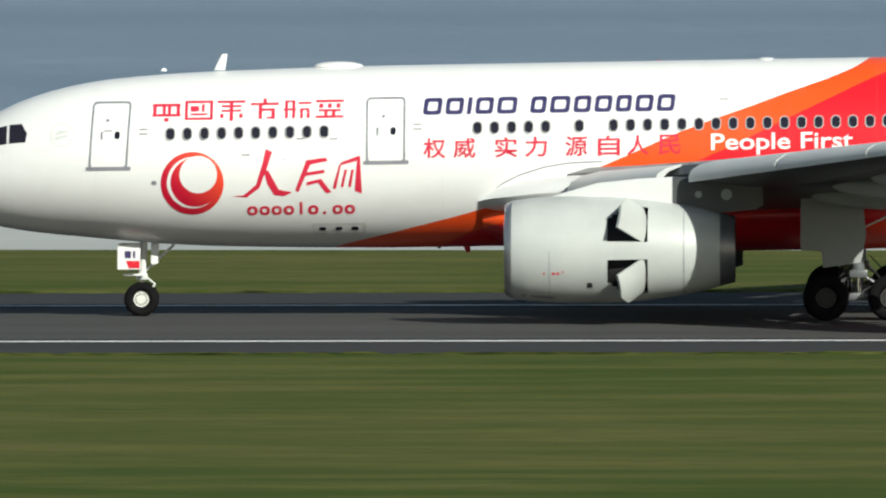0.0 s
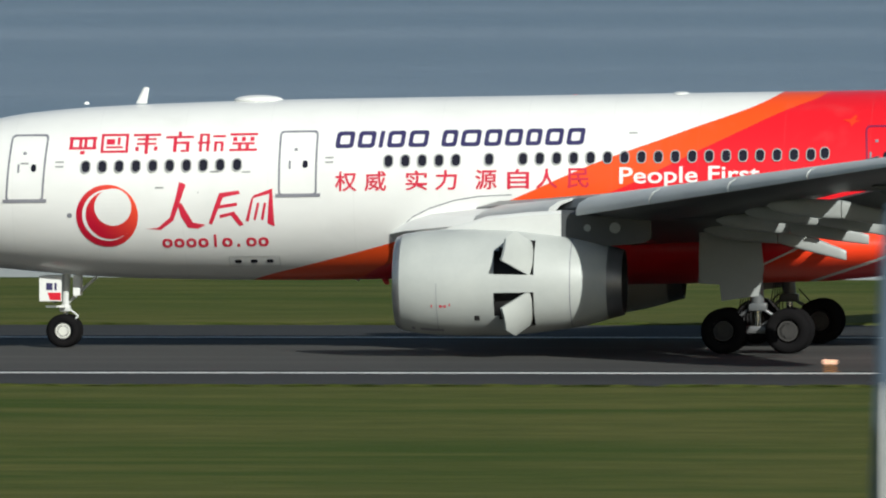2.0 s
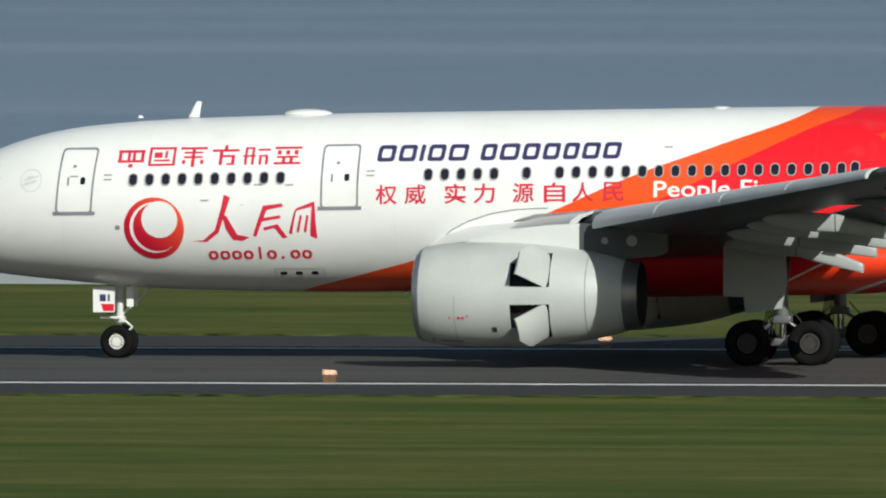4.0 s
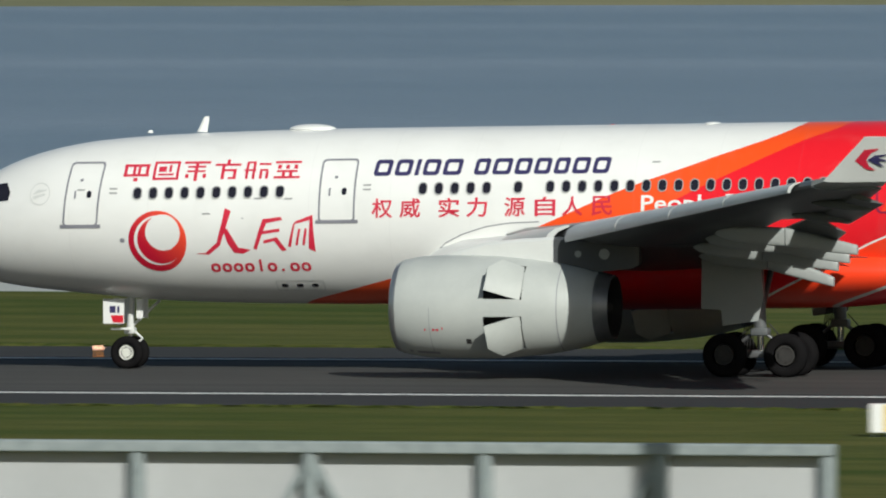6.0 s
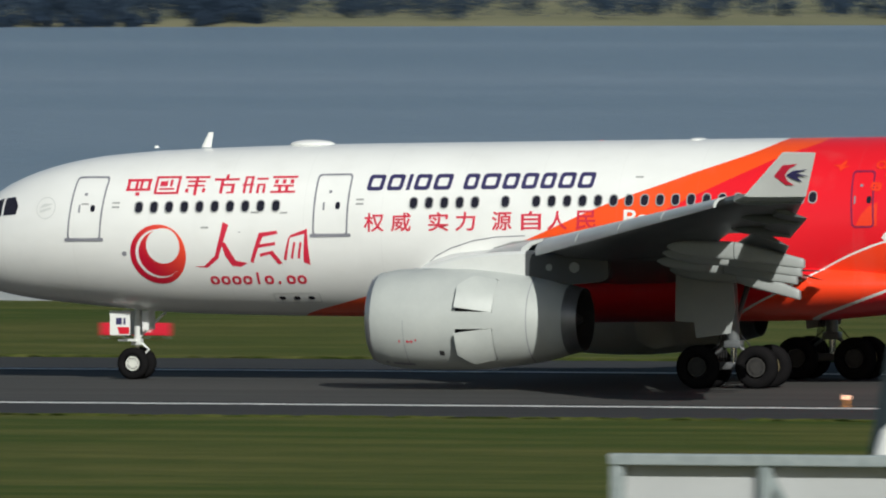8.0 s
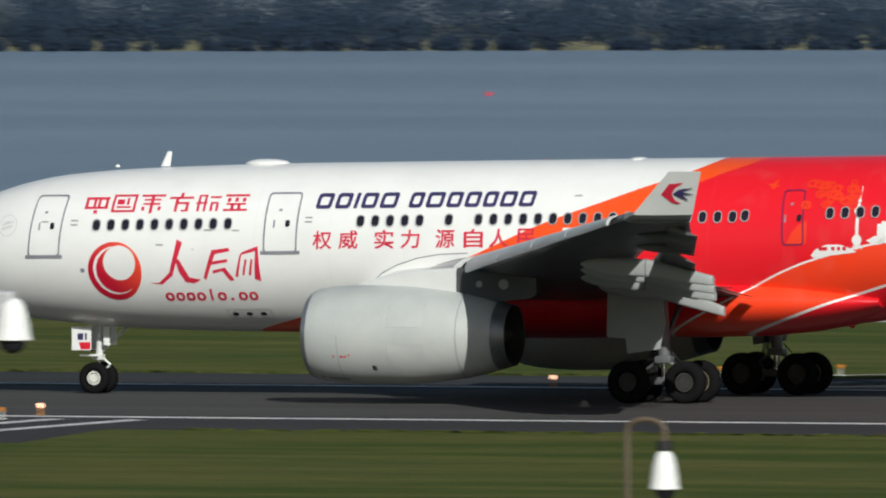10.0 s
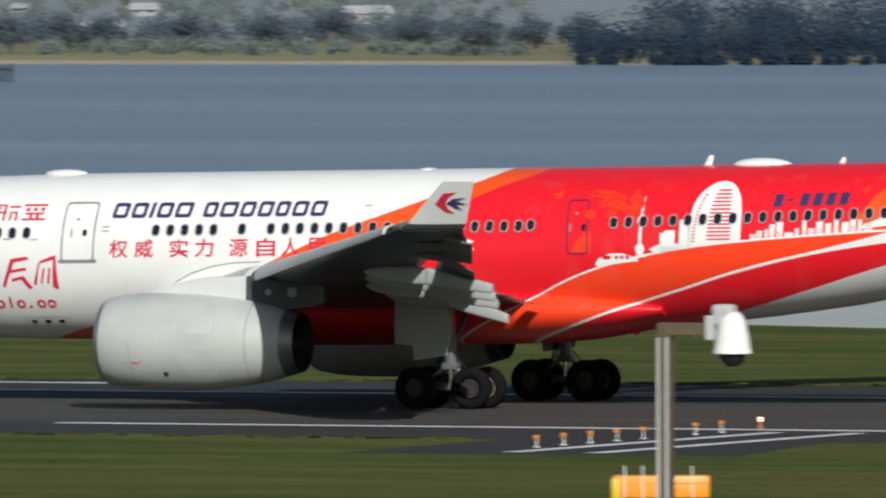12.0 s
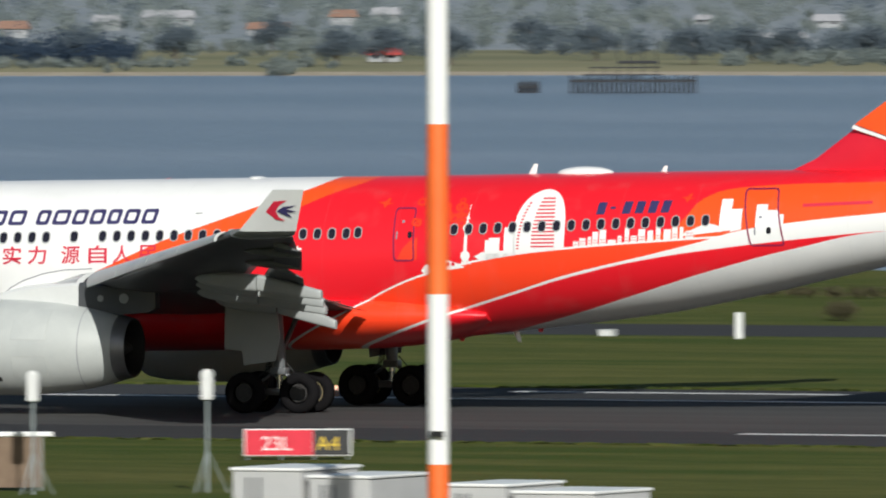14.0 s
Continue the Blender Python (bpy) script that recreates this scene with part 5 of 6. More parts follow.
turn = 26
board = sign_box("runway_sign", "red and black runway holding sign in a white frame", pose(-256.5, 516.9, 0, 0, 0, turn), 3.35, 0.84, 0.22, ((0.05, 2.15, M_SIGNRED), (2.16, 3.30, M_BLACK)))
sign_text(board, "23L", 0.55, 0.30, 0.62, M_WHITE)
sign_text(board, "A4", 2.26, 0.30, 0.62, M_YELLOW)
board = sign_box("taxiway_sign", "yellow taxiway sign with plain dark bars, white ends", pose(-123.85, 512.0, 0, 0, 0, 8), 1.45, 0.82, 0.45, ((0.42, 1.42, M_YELLOW),))
for x in (0.75, 1.0):
    bm = bmesh.new()
    add_box(bm, x, x + 0.12, -0.02, -0.013, 0.35, 0.72)
    part("legend_bar", bm, M_BLACK, board, "plain dark bar")
board = sign_box("runway_sign", "low red sign beyond the runway with plain white bars", pose(-220.2, 621.7, 0), 2.6, 0.45, 0.2, ((0.05, 2.55, M_SIGNRED),), M_SIGNRED)
for x in (0.5, 0.95, 1.6):
    bm = bmesh.new()
    add_box(bm, x, x + 0.25, -0.02, -0.013, 0.24, 0.44)
    part("legend_bar", bm, M_WHITE, board, "plain white bar")


def build_fuel_unit():
    unit = thing("equipment_box", "orange ribbed equipment box with thin white rods", "equipment box", "", pose(-205.9, 481.6, 0, 0, 0, 23))
    bm = bmesh.new()
    add_box(bm, 0, 2.75, 0, 0.9, 0.10, 0.74, bevel=0.08)
    add_box(bm, 0.04, 2.71, -0.02, 0.0, 0.52, 0.545)
    part("body", bm, M_AMBER, unit, "orange body", True)
    bm = bmesh.new()
    add_box(bm, -0.04, 0.22, -0.03, 0.93, 0.08, 0.66, bevel=0.05)
    part("end_cover", bm, M_YELLOW, unit, "ochre end cover", True)
    for x in (0.35, 0.85, 2.25):
        bm = bmesh.new()
        add_rod(bm, (x, -0.06, 0.0), (x, -0.06, 1.02), 0.022, 0.018, 8)
        part("rod", bm, M_WHITE, unit, "thin white rod")
    for x in (0.3, 2.4):
        bm = bmesh.new()
        add_box(bm, x, x + 0.2, 0.1, 0.8, 0.0, 0.12)
        part("skid", bm, M_DARK, unit)


build_fuel_unit()


def build_mast(m, height):
    mast = thing("instrument_mast", "pale steel post with a white instrument box and stays", "mast", "instrument masts", m)
    bm = bmesh.new()
    add_rod(bm, (0, 0, 0), (0, 0, height), 0.045, 0.04, 10)
    part("post", bm, M_GALV, mast, "galvanised post")
    bm = bmesh.new()
    add_box(bm, -0.15, 0.15, -0.12, 0.12, height - 0.72, height + 0.1, bevel=0.02)
    add_box(bm, -0.1, 0.1, -0.05, 0.05, height + 0.1, height + 0.17)
    part("instrument_box", bm, M_WHITE, mast, "white instrument box")
    for k in range(3):
        t = radians(120 * k + 20)
        bm = bmesh.new()
        add_rod(bm, (0.62 * math.cos(t), 0.62 * math.sin(t), 0), (0, 0, 1.25), 0.014, 0.014, 6)
        part("stay", bm, M_GALV, mast, "thin stay")
    return mast


first = build_mast(pose(-243.1, 487.5, 0), 3.45)
copy_thing(first, pose(-247.05, 484.0, 0))
shed = thing("storage_rack", "rust-brown sheet panel under a pale top rail", "rack", "", pose(-251.0, 486.0, 0, 0, 0, 26))
bm = bmesh.new()
add_box(bm, 0, 2.9, 0, 0.06, 0.1, 1.6)
part("sheet", bm, M_RUST, shed, "rust-brown sheet")
bm = bmesh.new()
add_box(bm, -0.1, 3.2, -0.05, 0.12, 1.6, 1.74, bevel=0.02)
part("rail", bm, M_WHITE, shed, "pale rail")
for x in (0.05, 1.5, 2.85):
    bm = bmesh.new()
    add_rod(bm, (x, 0.03, 0), (x, 0.03, 1.6), 0.04, 0.04, 8)
    part("post", bm, M_GALV, shed)

# far side of the runway
marker = thing("taxiway_marker", "tall white marker board on the far grass", "marker", "", pose(-310.4, 669.8, 0))
bm = bmesh.new()
add_box(bm, -0.16, 0.16, -0.05, 0.05, 0, 1.05, bevel=0.02)
part("board", bm, M_WHITE, marker, "white board")
for name, label, x, y, s, mat in (("equipment_cabin", "low grey equipment cabin on the far grass", -317.4, 672.4, 0.28, M_LIGHT), ("equipment_cabin", "small orange equipment cabin by the water", -298.5, 693.7, 0.35, M_AMBER)):
    cabin = thing(name, label, "cabin", "", pose(x, y, 0))
    bm = bmesh.new()
    add_box(bm, -s, s, -s, s, 0, s * 0.8, bevel=0.03)
    part("body", bm, mat, cabin)
    bm = bmesh.new()
    add_box(bm, -s * 1.1, s * 1.1, -s * 1.1, s * 1.1, s * 0.8, s * 0.95, bevel=0.02)
    part("roof", bm, mat, cabin)

# ---- things near the viewing deck ----
def on_ray(rx, rz, y):
    return (rx * y, y, EYE[2] + rz * y)


def build_tail_unit(name, label, y, ray_top, ray_low, paint, bulb):
    """The fin of a parked jet: rear edge upright, front edge sloping. Rays of the front and rear corners."""
    (fx, rx, tz), (fx2, rx2, lz) = ray_top, ray_low
    jet = thing(name, label, "aircraft tail")
    top, low = EYE[2] + tz * y, EYE[2] + lz * y
    slope = ((fx2 - fx) * y) / (top - low)
    wide = ((rx - fx) * y)
    bm = bmesh.new()
    rings = []
    for z, r in ((3.6, 0.12), (low, 0.12), (top - 0.5, 0.08), (top - 0.16, 0.065), (top, 0.03)):
        k = top - z
        x0, x1 = fx * y + slope * k + (0.28 if z == top else 0.06 if z > top - 0.2 else 0), rx * y + (rx2 - rx) * y * k / (top - low)
        c = x1 - x0
        depth = 0.9 * c
        rings.append([(xx * yy / y, yy, z) for xx, yy in ((x0, y), (x0 + 0.25 * c, y + depth * 0.25 - r * 2), (x0 + 0.66 * c, y + depth * 0.66 - r * 1.6), (x1, y + depth), (x0 + 0.66 * c, y + depth * 0.66 + r * 1.6), (x0 + 0.25 * c, y + depth * 0.25 + r * 2))])
    loft(bm, rings)
    fin = part("fin", bm, paint, jet, "painted fin", True)
    bm = bmesh.new()
    xr = rx * (y + 0.9 * wide)
    for k in range(5):
        z = top - 0.35 - 0.62 * k
        add_rod(bm, (xr, y + 0.9 * wide, z), (xr + 0.14, y + 0.9 * wide + 0.03, z + 0.005), 0.012, 0.006, 6)
    tagged(part("static_wick", bm, M_GALV, fin, "thin static wicks"), kind="stuff")
    bm = bmesh.new()
    bx0, bx1, btop = bulb[0] * y, bulb[1] * y, EYE[2] + bulb[2] * y
    n = 20
    rings = []
    for k in range(7):
        z = btop - (btop - 3.4) * (k / 6) ** 2
        s = math.sqrt(max(0.0004, 1 - (1 - min(1, (btop - z) / 1.3)) ** 2))
        rings.append([((bx0 + bx1) / 2 + s * (bx1 - bx0) / 2 * math.cos(2 * math.pi * i / n), y - 0.55 + 0.35 * s * math.sin(2 * math.pi * i / n), z) for i in range(n)])
    loft(bm, rings)
    part("tail_cone", bm, M_WHITE, jet, "white rounded tail fairing", True)
    bm = bmesh.new()
    loft(bm, [oval((fx + rx) / 2 * y, y + d, z, w, h, 20) for d, z, w, h in ((-1.2, 3.2, 0.6, 0.6), (1.5, 2.8, 1.2, 1.2), (6, 2.3, 1.9, 1.9), (10, 2.2, 2.0, 2.0), (24, 2.2, 2.0, 2.0), (28, 2.1, 1.2, 1.2), (29.5, 2.0, 0.3, 0.3))])
    part("body", bm, M_WHITE, jet, "white fuselage", True)
    for d in (9.0, 22.0):
        bm = bmesh.new()
        add_rod(bm, ((fx + rx) / 2 * y, y + d, 0.0), ((fx + rx) / 2 * y, y + d, 1.5), 0.18, 0.18, 12)
        part("gear_leg", bm, M_GALV, jet)


build_tail_unit("parked_jet_tail", "tall dark blue-black jet fin with white tail fairing", 249.0, (-0.30590, -0.30240, -0.02155), (-0.30840, -0.30236, -0.0339), M_INK, (-0.30775, -0.30430, -0.03160))
build_tail_unit("parked_jet_tail", "slim blue-grey jet fin with white tail fairing", 248.0, (-0.08680, -0.08592, -0.02139), (-0.08755, -0.08530, -0.03831), M_SLATE, (-0.08672, -0.08634, -0.03137))


def build_screen():
    """The pale parapet screen of a pier roof, with steel posts and braces."""
    y = 200.0
    x0, x1 = -64.73, -48.79
    z = EYE[2] - 0.03375 * y
    slab("pier_building", x0 + 0.1, x1 - 0.1, y - 0.3, y + 14, 0.0, z - 2.75, M_PANEL, "pale clad pier building under the roof screen", "building")
    screen = thing("roof_screen", "pale clad roof screen with galvanised posts and braces", "screen")
    bm = bmesh.new()
    add_box(bm, x0, x1, y - 0.06, y + 0.14, z - 0.13, z, bevel=0.015)
    part("top_rail", bm, M_GALV, screen, "galvanised top rail")
    posts = [(-64.65, ()), (-62.886, (1,)), (-60.868, ()), (-58.84, (-1, 1)), (-56.82, ()), (-54.815, (-1, 1)), (-52.795, ()), (-50.78, (-1,)), (-48.865, ())]
    for (a, _), (b, _) in zip(posts, posts[1:]):
        bm = bmesh.new()
        add_box(bm, a + 0.01, b - 0.01, y + 0.16, y + 0.20, z - 2.7, z - 0.07)
        part("cladding_panel", bm, M_PANEL, screen)
    for a, braces in posts:
        bm = bmesh.new()
        add_box(bm, a - 0.075, a + 0.075, y - 0.02, y + 0.12, z - 2.75, z - 0.13, bevel=0.01)
        add_box(bm, a - 0.02, a + 0.02, y - 0.05, y - 0.02, z - 2.75, z - 0.13)
        part("post", bm, M_GALV, screen)
        for s in braces:
            bm = bmesh.new()
            m = Matrix.Translation((a, y + 0.05, z - 0.16)) @ Matrix.Rotation(s * radians(-30), 4, "Y")
            add_box(bm, -0.035, 0.035, -0.03, 0.03, -1.7, 0.0, m)
            part("brace", bm, M_GALV, screen)

build_screen()


def build_light_pole():
    x, y, _ = on_ray(-0.2271, 0, 188.0)
    pole = thing("floodlight_pole", "thick galvanised apron floodlight pole", "pole", "", pose(x, y, 0))
    bm = bmesh.new()
    add_rod(bm, (0, 0, 0), (0, 0, 26), 0.24, 0.13, 24)
    part("shaft", bm, M_GALV, pole, "galvanised shaft", True)
    bm = bmesh.new()
    add_rod(bm, (0, 0, 0), (0, 0, 0.06), 0.4, 0.4, 20)
    part("base_plate", bm, M_GALV, pole)


build_light_pole()


def build_dome_camera(body, c, w, h, parent_name="housing"):
    """A dome camera hanging with its top at c."""
    cx, cy, cz = c
    bm = bmesh.new()
    n = 24
    rings = []
    for k, r in ((0, 0.30), (0.04, 0.48), (0.14, 0.65), (0.35, 0.82), (0.6, 0.94), (0.8, 1.0), (0.83, 1.05), (0.89, 1.05)):
        rings.append([(cx + r * w / 2 * math.cos(2 * math.pi * i / n), cy + r * w / 2 * math.sin(2 * math.pi * i / n), cz - k * h) for i in range(n)])
    loft(bm, rings)
    shell = part(parent_name, bm, M_WHITE, body, "white bell-shaped camera housing", True)
    bm = bmesh.new()
    bmesh.ops.create_uvsphere(bm, u_segments=20, v_segments=12, radius=w * 0.37, matrix=Matrix.Translation((cx, cy, cz - 0.9 * h)))
    part("dome", bm, M_GLASS, shell, "dark glossy dome", True)


def build_cameras():
    y = 150.0
    x, _, top = on_ray(-0.38152, -0.0312, y)
    cx, _, ctop = on_ray(-0.37922, -0.0326, y)
    body = thing("security_camera", "white dome camera hanging from a slim gooseneck post", "security camera")
    bm = bmesh.new()
    add_rod(bm, (x, y, 9.0), (x, y, top - 0.05), 0.028, 0.026, 10)
    pts = [(x + (cx - x) * 0.5 * (1 - math.cos(math.pi * k / 8)), y, top - 0.05 + 0.085 * math.sin(math.pi * k / 8)) for k in range(9)]
    for p, q in zip(pts, pts[1:]):
        add_rod(bm, p, q, 0.024, 0.024, 8)
    add_rod(bm, pts[-1], (cx, y, ctop + 0.02), 0.03, 0.03, 10)
    part("post", bm, M_BROWN, body, "slim bronze gooseneck", True)
    bm = bmesh.new()
    add_rod(bm, (cx, y, ctop + 0.06), (cx, y, ctop - 0.02), 0.07, 0.07, 14)
    part("collar", bm, M_BLACK, body, "black collar")
    build_dome_camera(body, (cx, y, ctop - 0.02), 0.25, 0.38)
    bm = bmesh.new()
    add_box(bm, x - 0.3, x + 0.3, y - 0.3, y + 0.3, 0, 9.0, bevel=0.03)
    part("plinth", bm, M_CONCRETE, body, "pale plinth")

    y = 122.0
    x, _, top = on_ray(-0.42413, -0.02495, y)
    cx, _, ctop = on_ray(-0.41990, -0.02440, y)
    body = thing("security_camera", "large white dome camera on a bronze square post", "security camera")
    bm = bmesh.new()
    add_box(bm, x - 0.05, x + 0.05, y - 0.05, y + 0.05, 6.0, top, bevel=0.008)
    add_box(bm, x - 0.046, cx - 0.16, y - 0.044, y + 0.044, top - 0.085, top + 0.006, bevel=0.008)
    part("post", bm, M_BROWN, body, "square bronze post and arm")
    bm = bmesh.new()
    for s in (-0.03, 0.035):
        add_rod(bm, (x + s, y - 0.07, 6.0), (x + s, y - 0.07, top - 0.1), 0.012, 0.012, 8)
    part("conduit", bm, M_CONCRETE, body, "pale conduits")
    bm = bmesh.new()
    add_box(bm, cx - 0.19, cx - 0.12, y - 0.07, y + 0.07, top - 0.12, top + 0.06, bevel=0.015)
    add_box(bm, cx - 0.14, cx + 0.02, y - 0.07, y + 0.07, top - 0.02, top + 0.14, bevel=0.03)
    part("bracket", bm, M_PANEL, body, "pale camera bracket")
    build_dome_camera(body, (cx, y, ctop + 0.02), 0.265, 0.335)
    bm = bmesh.new()
    add_box(bm, x - 0.3, x + 0.3, y - 0.3, y + 0.3, 0, 6.0, bevel=0.03)
    part("plinth", bm, M_CONCRETE, body, "pale plinth")


build_cameras()


def build_striped_mast():
    y = 145.0
    x = -0.48325 * y
    mast = thing("striped_mast", "slim mast banded in white and orange", "mast", "", pose(x, y, 0))
    step = 0.01017 * y
    z0 = EYE[2] - 0.03313 * y
    k = -1
    while z0 + k * step > 0:
        k -= 1
    while k < 8:
        lo, hi = max(0.0, z0 + k * step), z0 + (k + 1) * step
        bm = bmesh.new()
        add_rod(bm, (0, 0, lo), (0, 0, hi), 0.094, 0.094, 24)
        part("band", bm, M_WHITE if k % 2 == 0 else M_MASTRED, mast, "white band" if k % 2 == 0 else "orange band", True)
        k += 1
    bm = bmesh.new()
    add_box(bm, -0.02, 0.10, -0.13, -0.09, z0 + 0.24, z0 + 0.29)
    part("bracket", bm, M_BLACK, mast, "small dark bracket")


build_striped_mast()


def build_roof_units():
    y = 150.0
    base = EYE[2] - 0.0390 * y
    slab("terminal_roof", -82, -60, y - 1, y + 2, 0.0, base, M_CONCRETE, "pale flat terminal roof", "roof")

    def unit(rx0, rx1, rz, dy):
        x0, x1, top = rx0 * y, rx1 * y, EYE[2] + rz * y
        box = thing("roof_ventilation_unit", "white box-shaped roof ventilation unit", "ventilation unit", "roof units")
        bm = bmesh.new()
        add_box(bm, x0, x1, y + dy, y + dy + 1.2, base, top - 0.03, bevel=0.012)
        part("casing", bm, M_CONCRETE, box, "cream steel casing")
        bm = bmesh.new()
        add_box(bm, x0 - 0.02, x1 + 0.02, y + dy - 0.02, y + dy + 1.22, top - 0.03, top, bevel=0.01)
        part("lid", bm, M_WHITE, box, "white lid")
        for k in range(3):
            a = x0 + (x1 - x0) * (0.2 + 0.1 * k)
            bm = bmesh.new()
            add_box(bm, a, a + 0.02, y + dy - 0.012, y + dy, base + 0.05, top - 0.09)
            part("louvre", bm, M_GREY, box)
    unit(-0.49700, -0.49240, -0.03345, 0.0)
    unit(-0.49190, -0.48780, -0.03385, 0.0)
    unit(-0.48290, -0.47880, -0.03425, 0.0)
    unit(-0.47830, -0.47300, -0.03462, 0.0)


build_roof_units()


# ---- across the harbour ----
def leaf_shader(tree, col):
    """Thin leaves: lit by light from either side."""
    mix = tree.nodes.new("ShaderNodeMixShader")
    for i, n in enumerate((tree.nodes.new("ShaderNodeBsdfDiffuse"), tree.nodes.new("ShaderNodeBsdfTranslucent"))):
        link(tree, col, n.inputs["Color"])
        link(tree, n.outputs[0], mix.inputs[1 + i])
    link(tree, mix.outputs[0], tree.nodes["Material Output"].inputs["Surface"])


def foliage(name, a, b):
    m, tree, bsdf = nodes_of(name)
    tree.nodes.remove(bsdf)
    leaf_shader(tree, mix_colour(tree, ramp(tree, noise_node(tree, 0.12, 4), 0.35, 0.65), a, b))
    return m


# Blue-grey tints put distance haze into these leaf and hill colours.
M_LEAF = foliage("haze_blue_foliage", (0.050, 0.076, 0.118), (0.058, 0.085, 0.128))
M_COPSE = foliage("haze_grey_foliage", (0.140, 0.178, 0.212), (0.175, 0.210, 0.235))
M_SCRUB = foliage("haze_pale_foliage", (0.245, 0.288, 0.280), (0.300, 0.332, 0.305))
M_HILL = surface("haze_tinted_hill", (0.225, 0.260, 0.285), (0.285, 0.310, 0.315), 0.95, scale=0.02, fine=0.2, stretch=(0.5, 1, 1), spec=0.1)
M_BARK = surface("grey_bark", (0.10, 0.085, 0.07), (0.17, 0.15, 0.12), 0.9, scale=2)
M_SAND = surface("shore_sand", (0.30, 0.25, 0.18), (0.42, 0.36, 0.27), 0.9, scale=0.2, fine=2)
M_ROOFRED = surface("red_roof", (0.34, 0.05, 0.045), (0.44, 0.07, 0.06), 0.7, scale=1)
M_ROOFGREY = surface("grey_roof", (0.30, 0.30, 0.31), (0.40, 0.40, 0.41), 0.7, scale=1)
M_WALL = surface("weathered_wall", (0.24, 0.25, 0.26), (0.33, 0.34, 0.34), 0.8, scale=0.6)
M_TILE = surface("brown_roof", (0.22, 0.13, 0.09), (0.30, 0.18, 0.13), 0.8, scale=1)
SHORE = ((-3200, 2080), (-2000, 2140), (-1400, 2170), (-1250, 2192), (-1125, 2212), (-1050, 2242), (-970, 2236), (-880, 2262), (-680, 2325), (-400, 2380), (0, 2410), (900, 2430))


def shore_at(x):
    return spread(x, SHORE)[0]


def land_height(x, y):
    d = y - shore_at(x)
    return -5 + 0.9 * min(1, max(0, d) / 12) + 0.0009 * max(0, d - 12)


def far_land():
    bm = bmesh.new()
    xs = [-3200 + 50 * i for i in range(83)]
    offs = [-4, 0, 6, 14, 40, 120, 300, 700, 1300, 2000, 2500]
    grid = [[bm.verts.new((x, shore_at(x) + d + (2.0 * math.sin(x * 0.05) if d > -2 else 0), land_height(x, shore_at(x) + d) if d >= 0 else -6)) for d in offs] for x in xs]
    for a, b in zip(grid, grid[1:]):
        for j in range(len(offs) - 1):
            f = bm.faces.new((a[j], b[j], b[j + 1], a[j + 1]))
            # Land well behind the beach takes the haze-tinted colour.
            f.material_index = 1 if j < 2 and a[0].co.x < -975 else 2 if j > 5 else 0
    return tagged(part("far_shore", bm, (M_SHORE, M_SAND, M_HILL)), "far shore fields, thin sandy beach and haze-tinted land behind", "shore", "", "structure")


far_land()


def leaf_cloud(quads, rng, c, rx, rz, count, size):
    """Loose leaf clumps inside a ragged oval volume, appended as an array of quads."""
    p = np.array(c) + rng.normal(0, 0.42, (count, 3)) * (rx, rx, rz)
    d1 = rng.normal(0, 1, (count, 3))
    d1 *= size * rng.uniform(0.6, 1.3, (count, 1)) / np.linalg.norm(d1, axis=1, keepdims=True)
    d2 = 0.7 * np.cross(d1, rng.uniform(-1, 1, (count, 3)))
    quads.append(np.stack((p - d1, p + d2, p + d1, p - d2), axis=1))


def cloud_mesh(name, quads, material):
    v = np.concatenate(quads).reshape(-1, 3)
    me = bpy.data.meshes.new(name)
    me.from_pydata(v.tolist(), [], np.arange(len(v)).reshape(-1, 4).tolist())
    me.materials.append(material)
    return me


def on_bearing(deg, y):
    return math.tan(radians(deg)) * y


def woods(name, label, areas, material, seed, clumps, size):
    """areas: bearing from and to, depth behind the shore from and to, height, count of crowns."""
    rng = np.random.default_rng(seed)
    quads = []
    for b0, b1, d0, d1, h, count in areas:
        for _ in range(count):
            b = rng.uniform(b0, b1)
            d = rng.uniform(d0, d1)
            y = 2300
            x = on_bearing(b, y)
            y = shore_at(x) + d
            x = on_bearing(b, y)
            hh = h * rng.uniform(0.55, 1.2)
            leaf_cloud(quads, rng, (x, y, land_height(x, y) + hh * 0.45), hh * 0.75, hh * 0.62, clumps, size)
    ob = new(name, cloud_mesh(name, quads, material))
    return tagged(ob, label, "woodland", "", "stuff")


woods("far_woods", "dense bush along the far shore, haze blue in its colour", ((-23.25, -19.0, 0, 8, 1.7, 170), (-23.25, -19.0, 4, 60, 4.6, 330), (-23.0, -19.0, 60, 500, 7.0, 300), (-27.8, -26.75, 40, 160, 4.2, 110), (-19.2, -14.0, 6, 120, 4.5, 160)), M_LEAF, 3, 330, 0.22)
woods("far_scrub", "scrub and hedges behind the far fields, paled for haze", ((-27.8, -26.1, 14, 60, 1.3, 60), (-26.6, -25.7, 170, 330, 2.6, 40), (-27.8, -23.4, 420, 900, 3.4, 220), (-27.8, -23.4, 900, 1700, 4.2, 260), (-24.9, -23.4, 30, 110, 1.8, 120), (-27.8, -23.4, 200, 420, 2.0, 90)), M_SCRUB, 4, 300, 0.22)
woods("far_copse", "copses between the far houses, tinted blue-grey for haze", ((-25.5, -25.35, 190, 260, 3.6, 8), (-25.2, -24.85, 190, 280, 4.0, 20), (-26.1, -25.75, 150, 260, 2.6, 14), (-24.6, -23.5, 150, 330, 3.6, 60), (-27.8, -23.4, 900, 2200, 6.0, 90)), M_COPSE, 5, 330, 0.22)


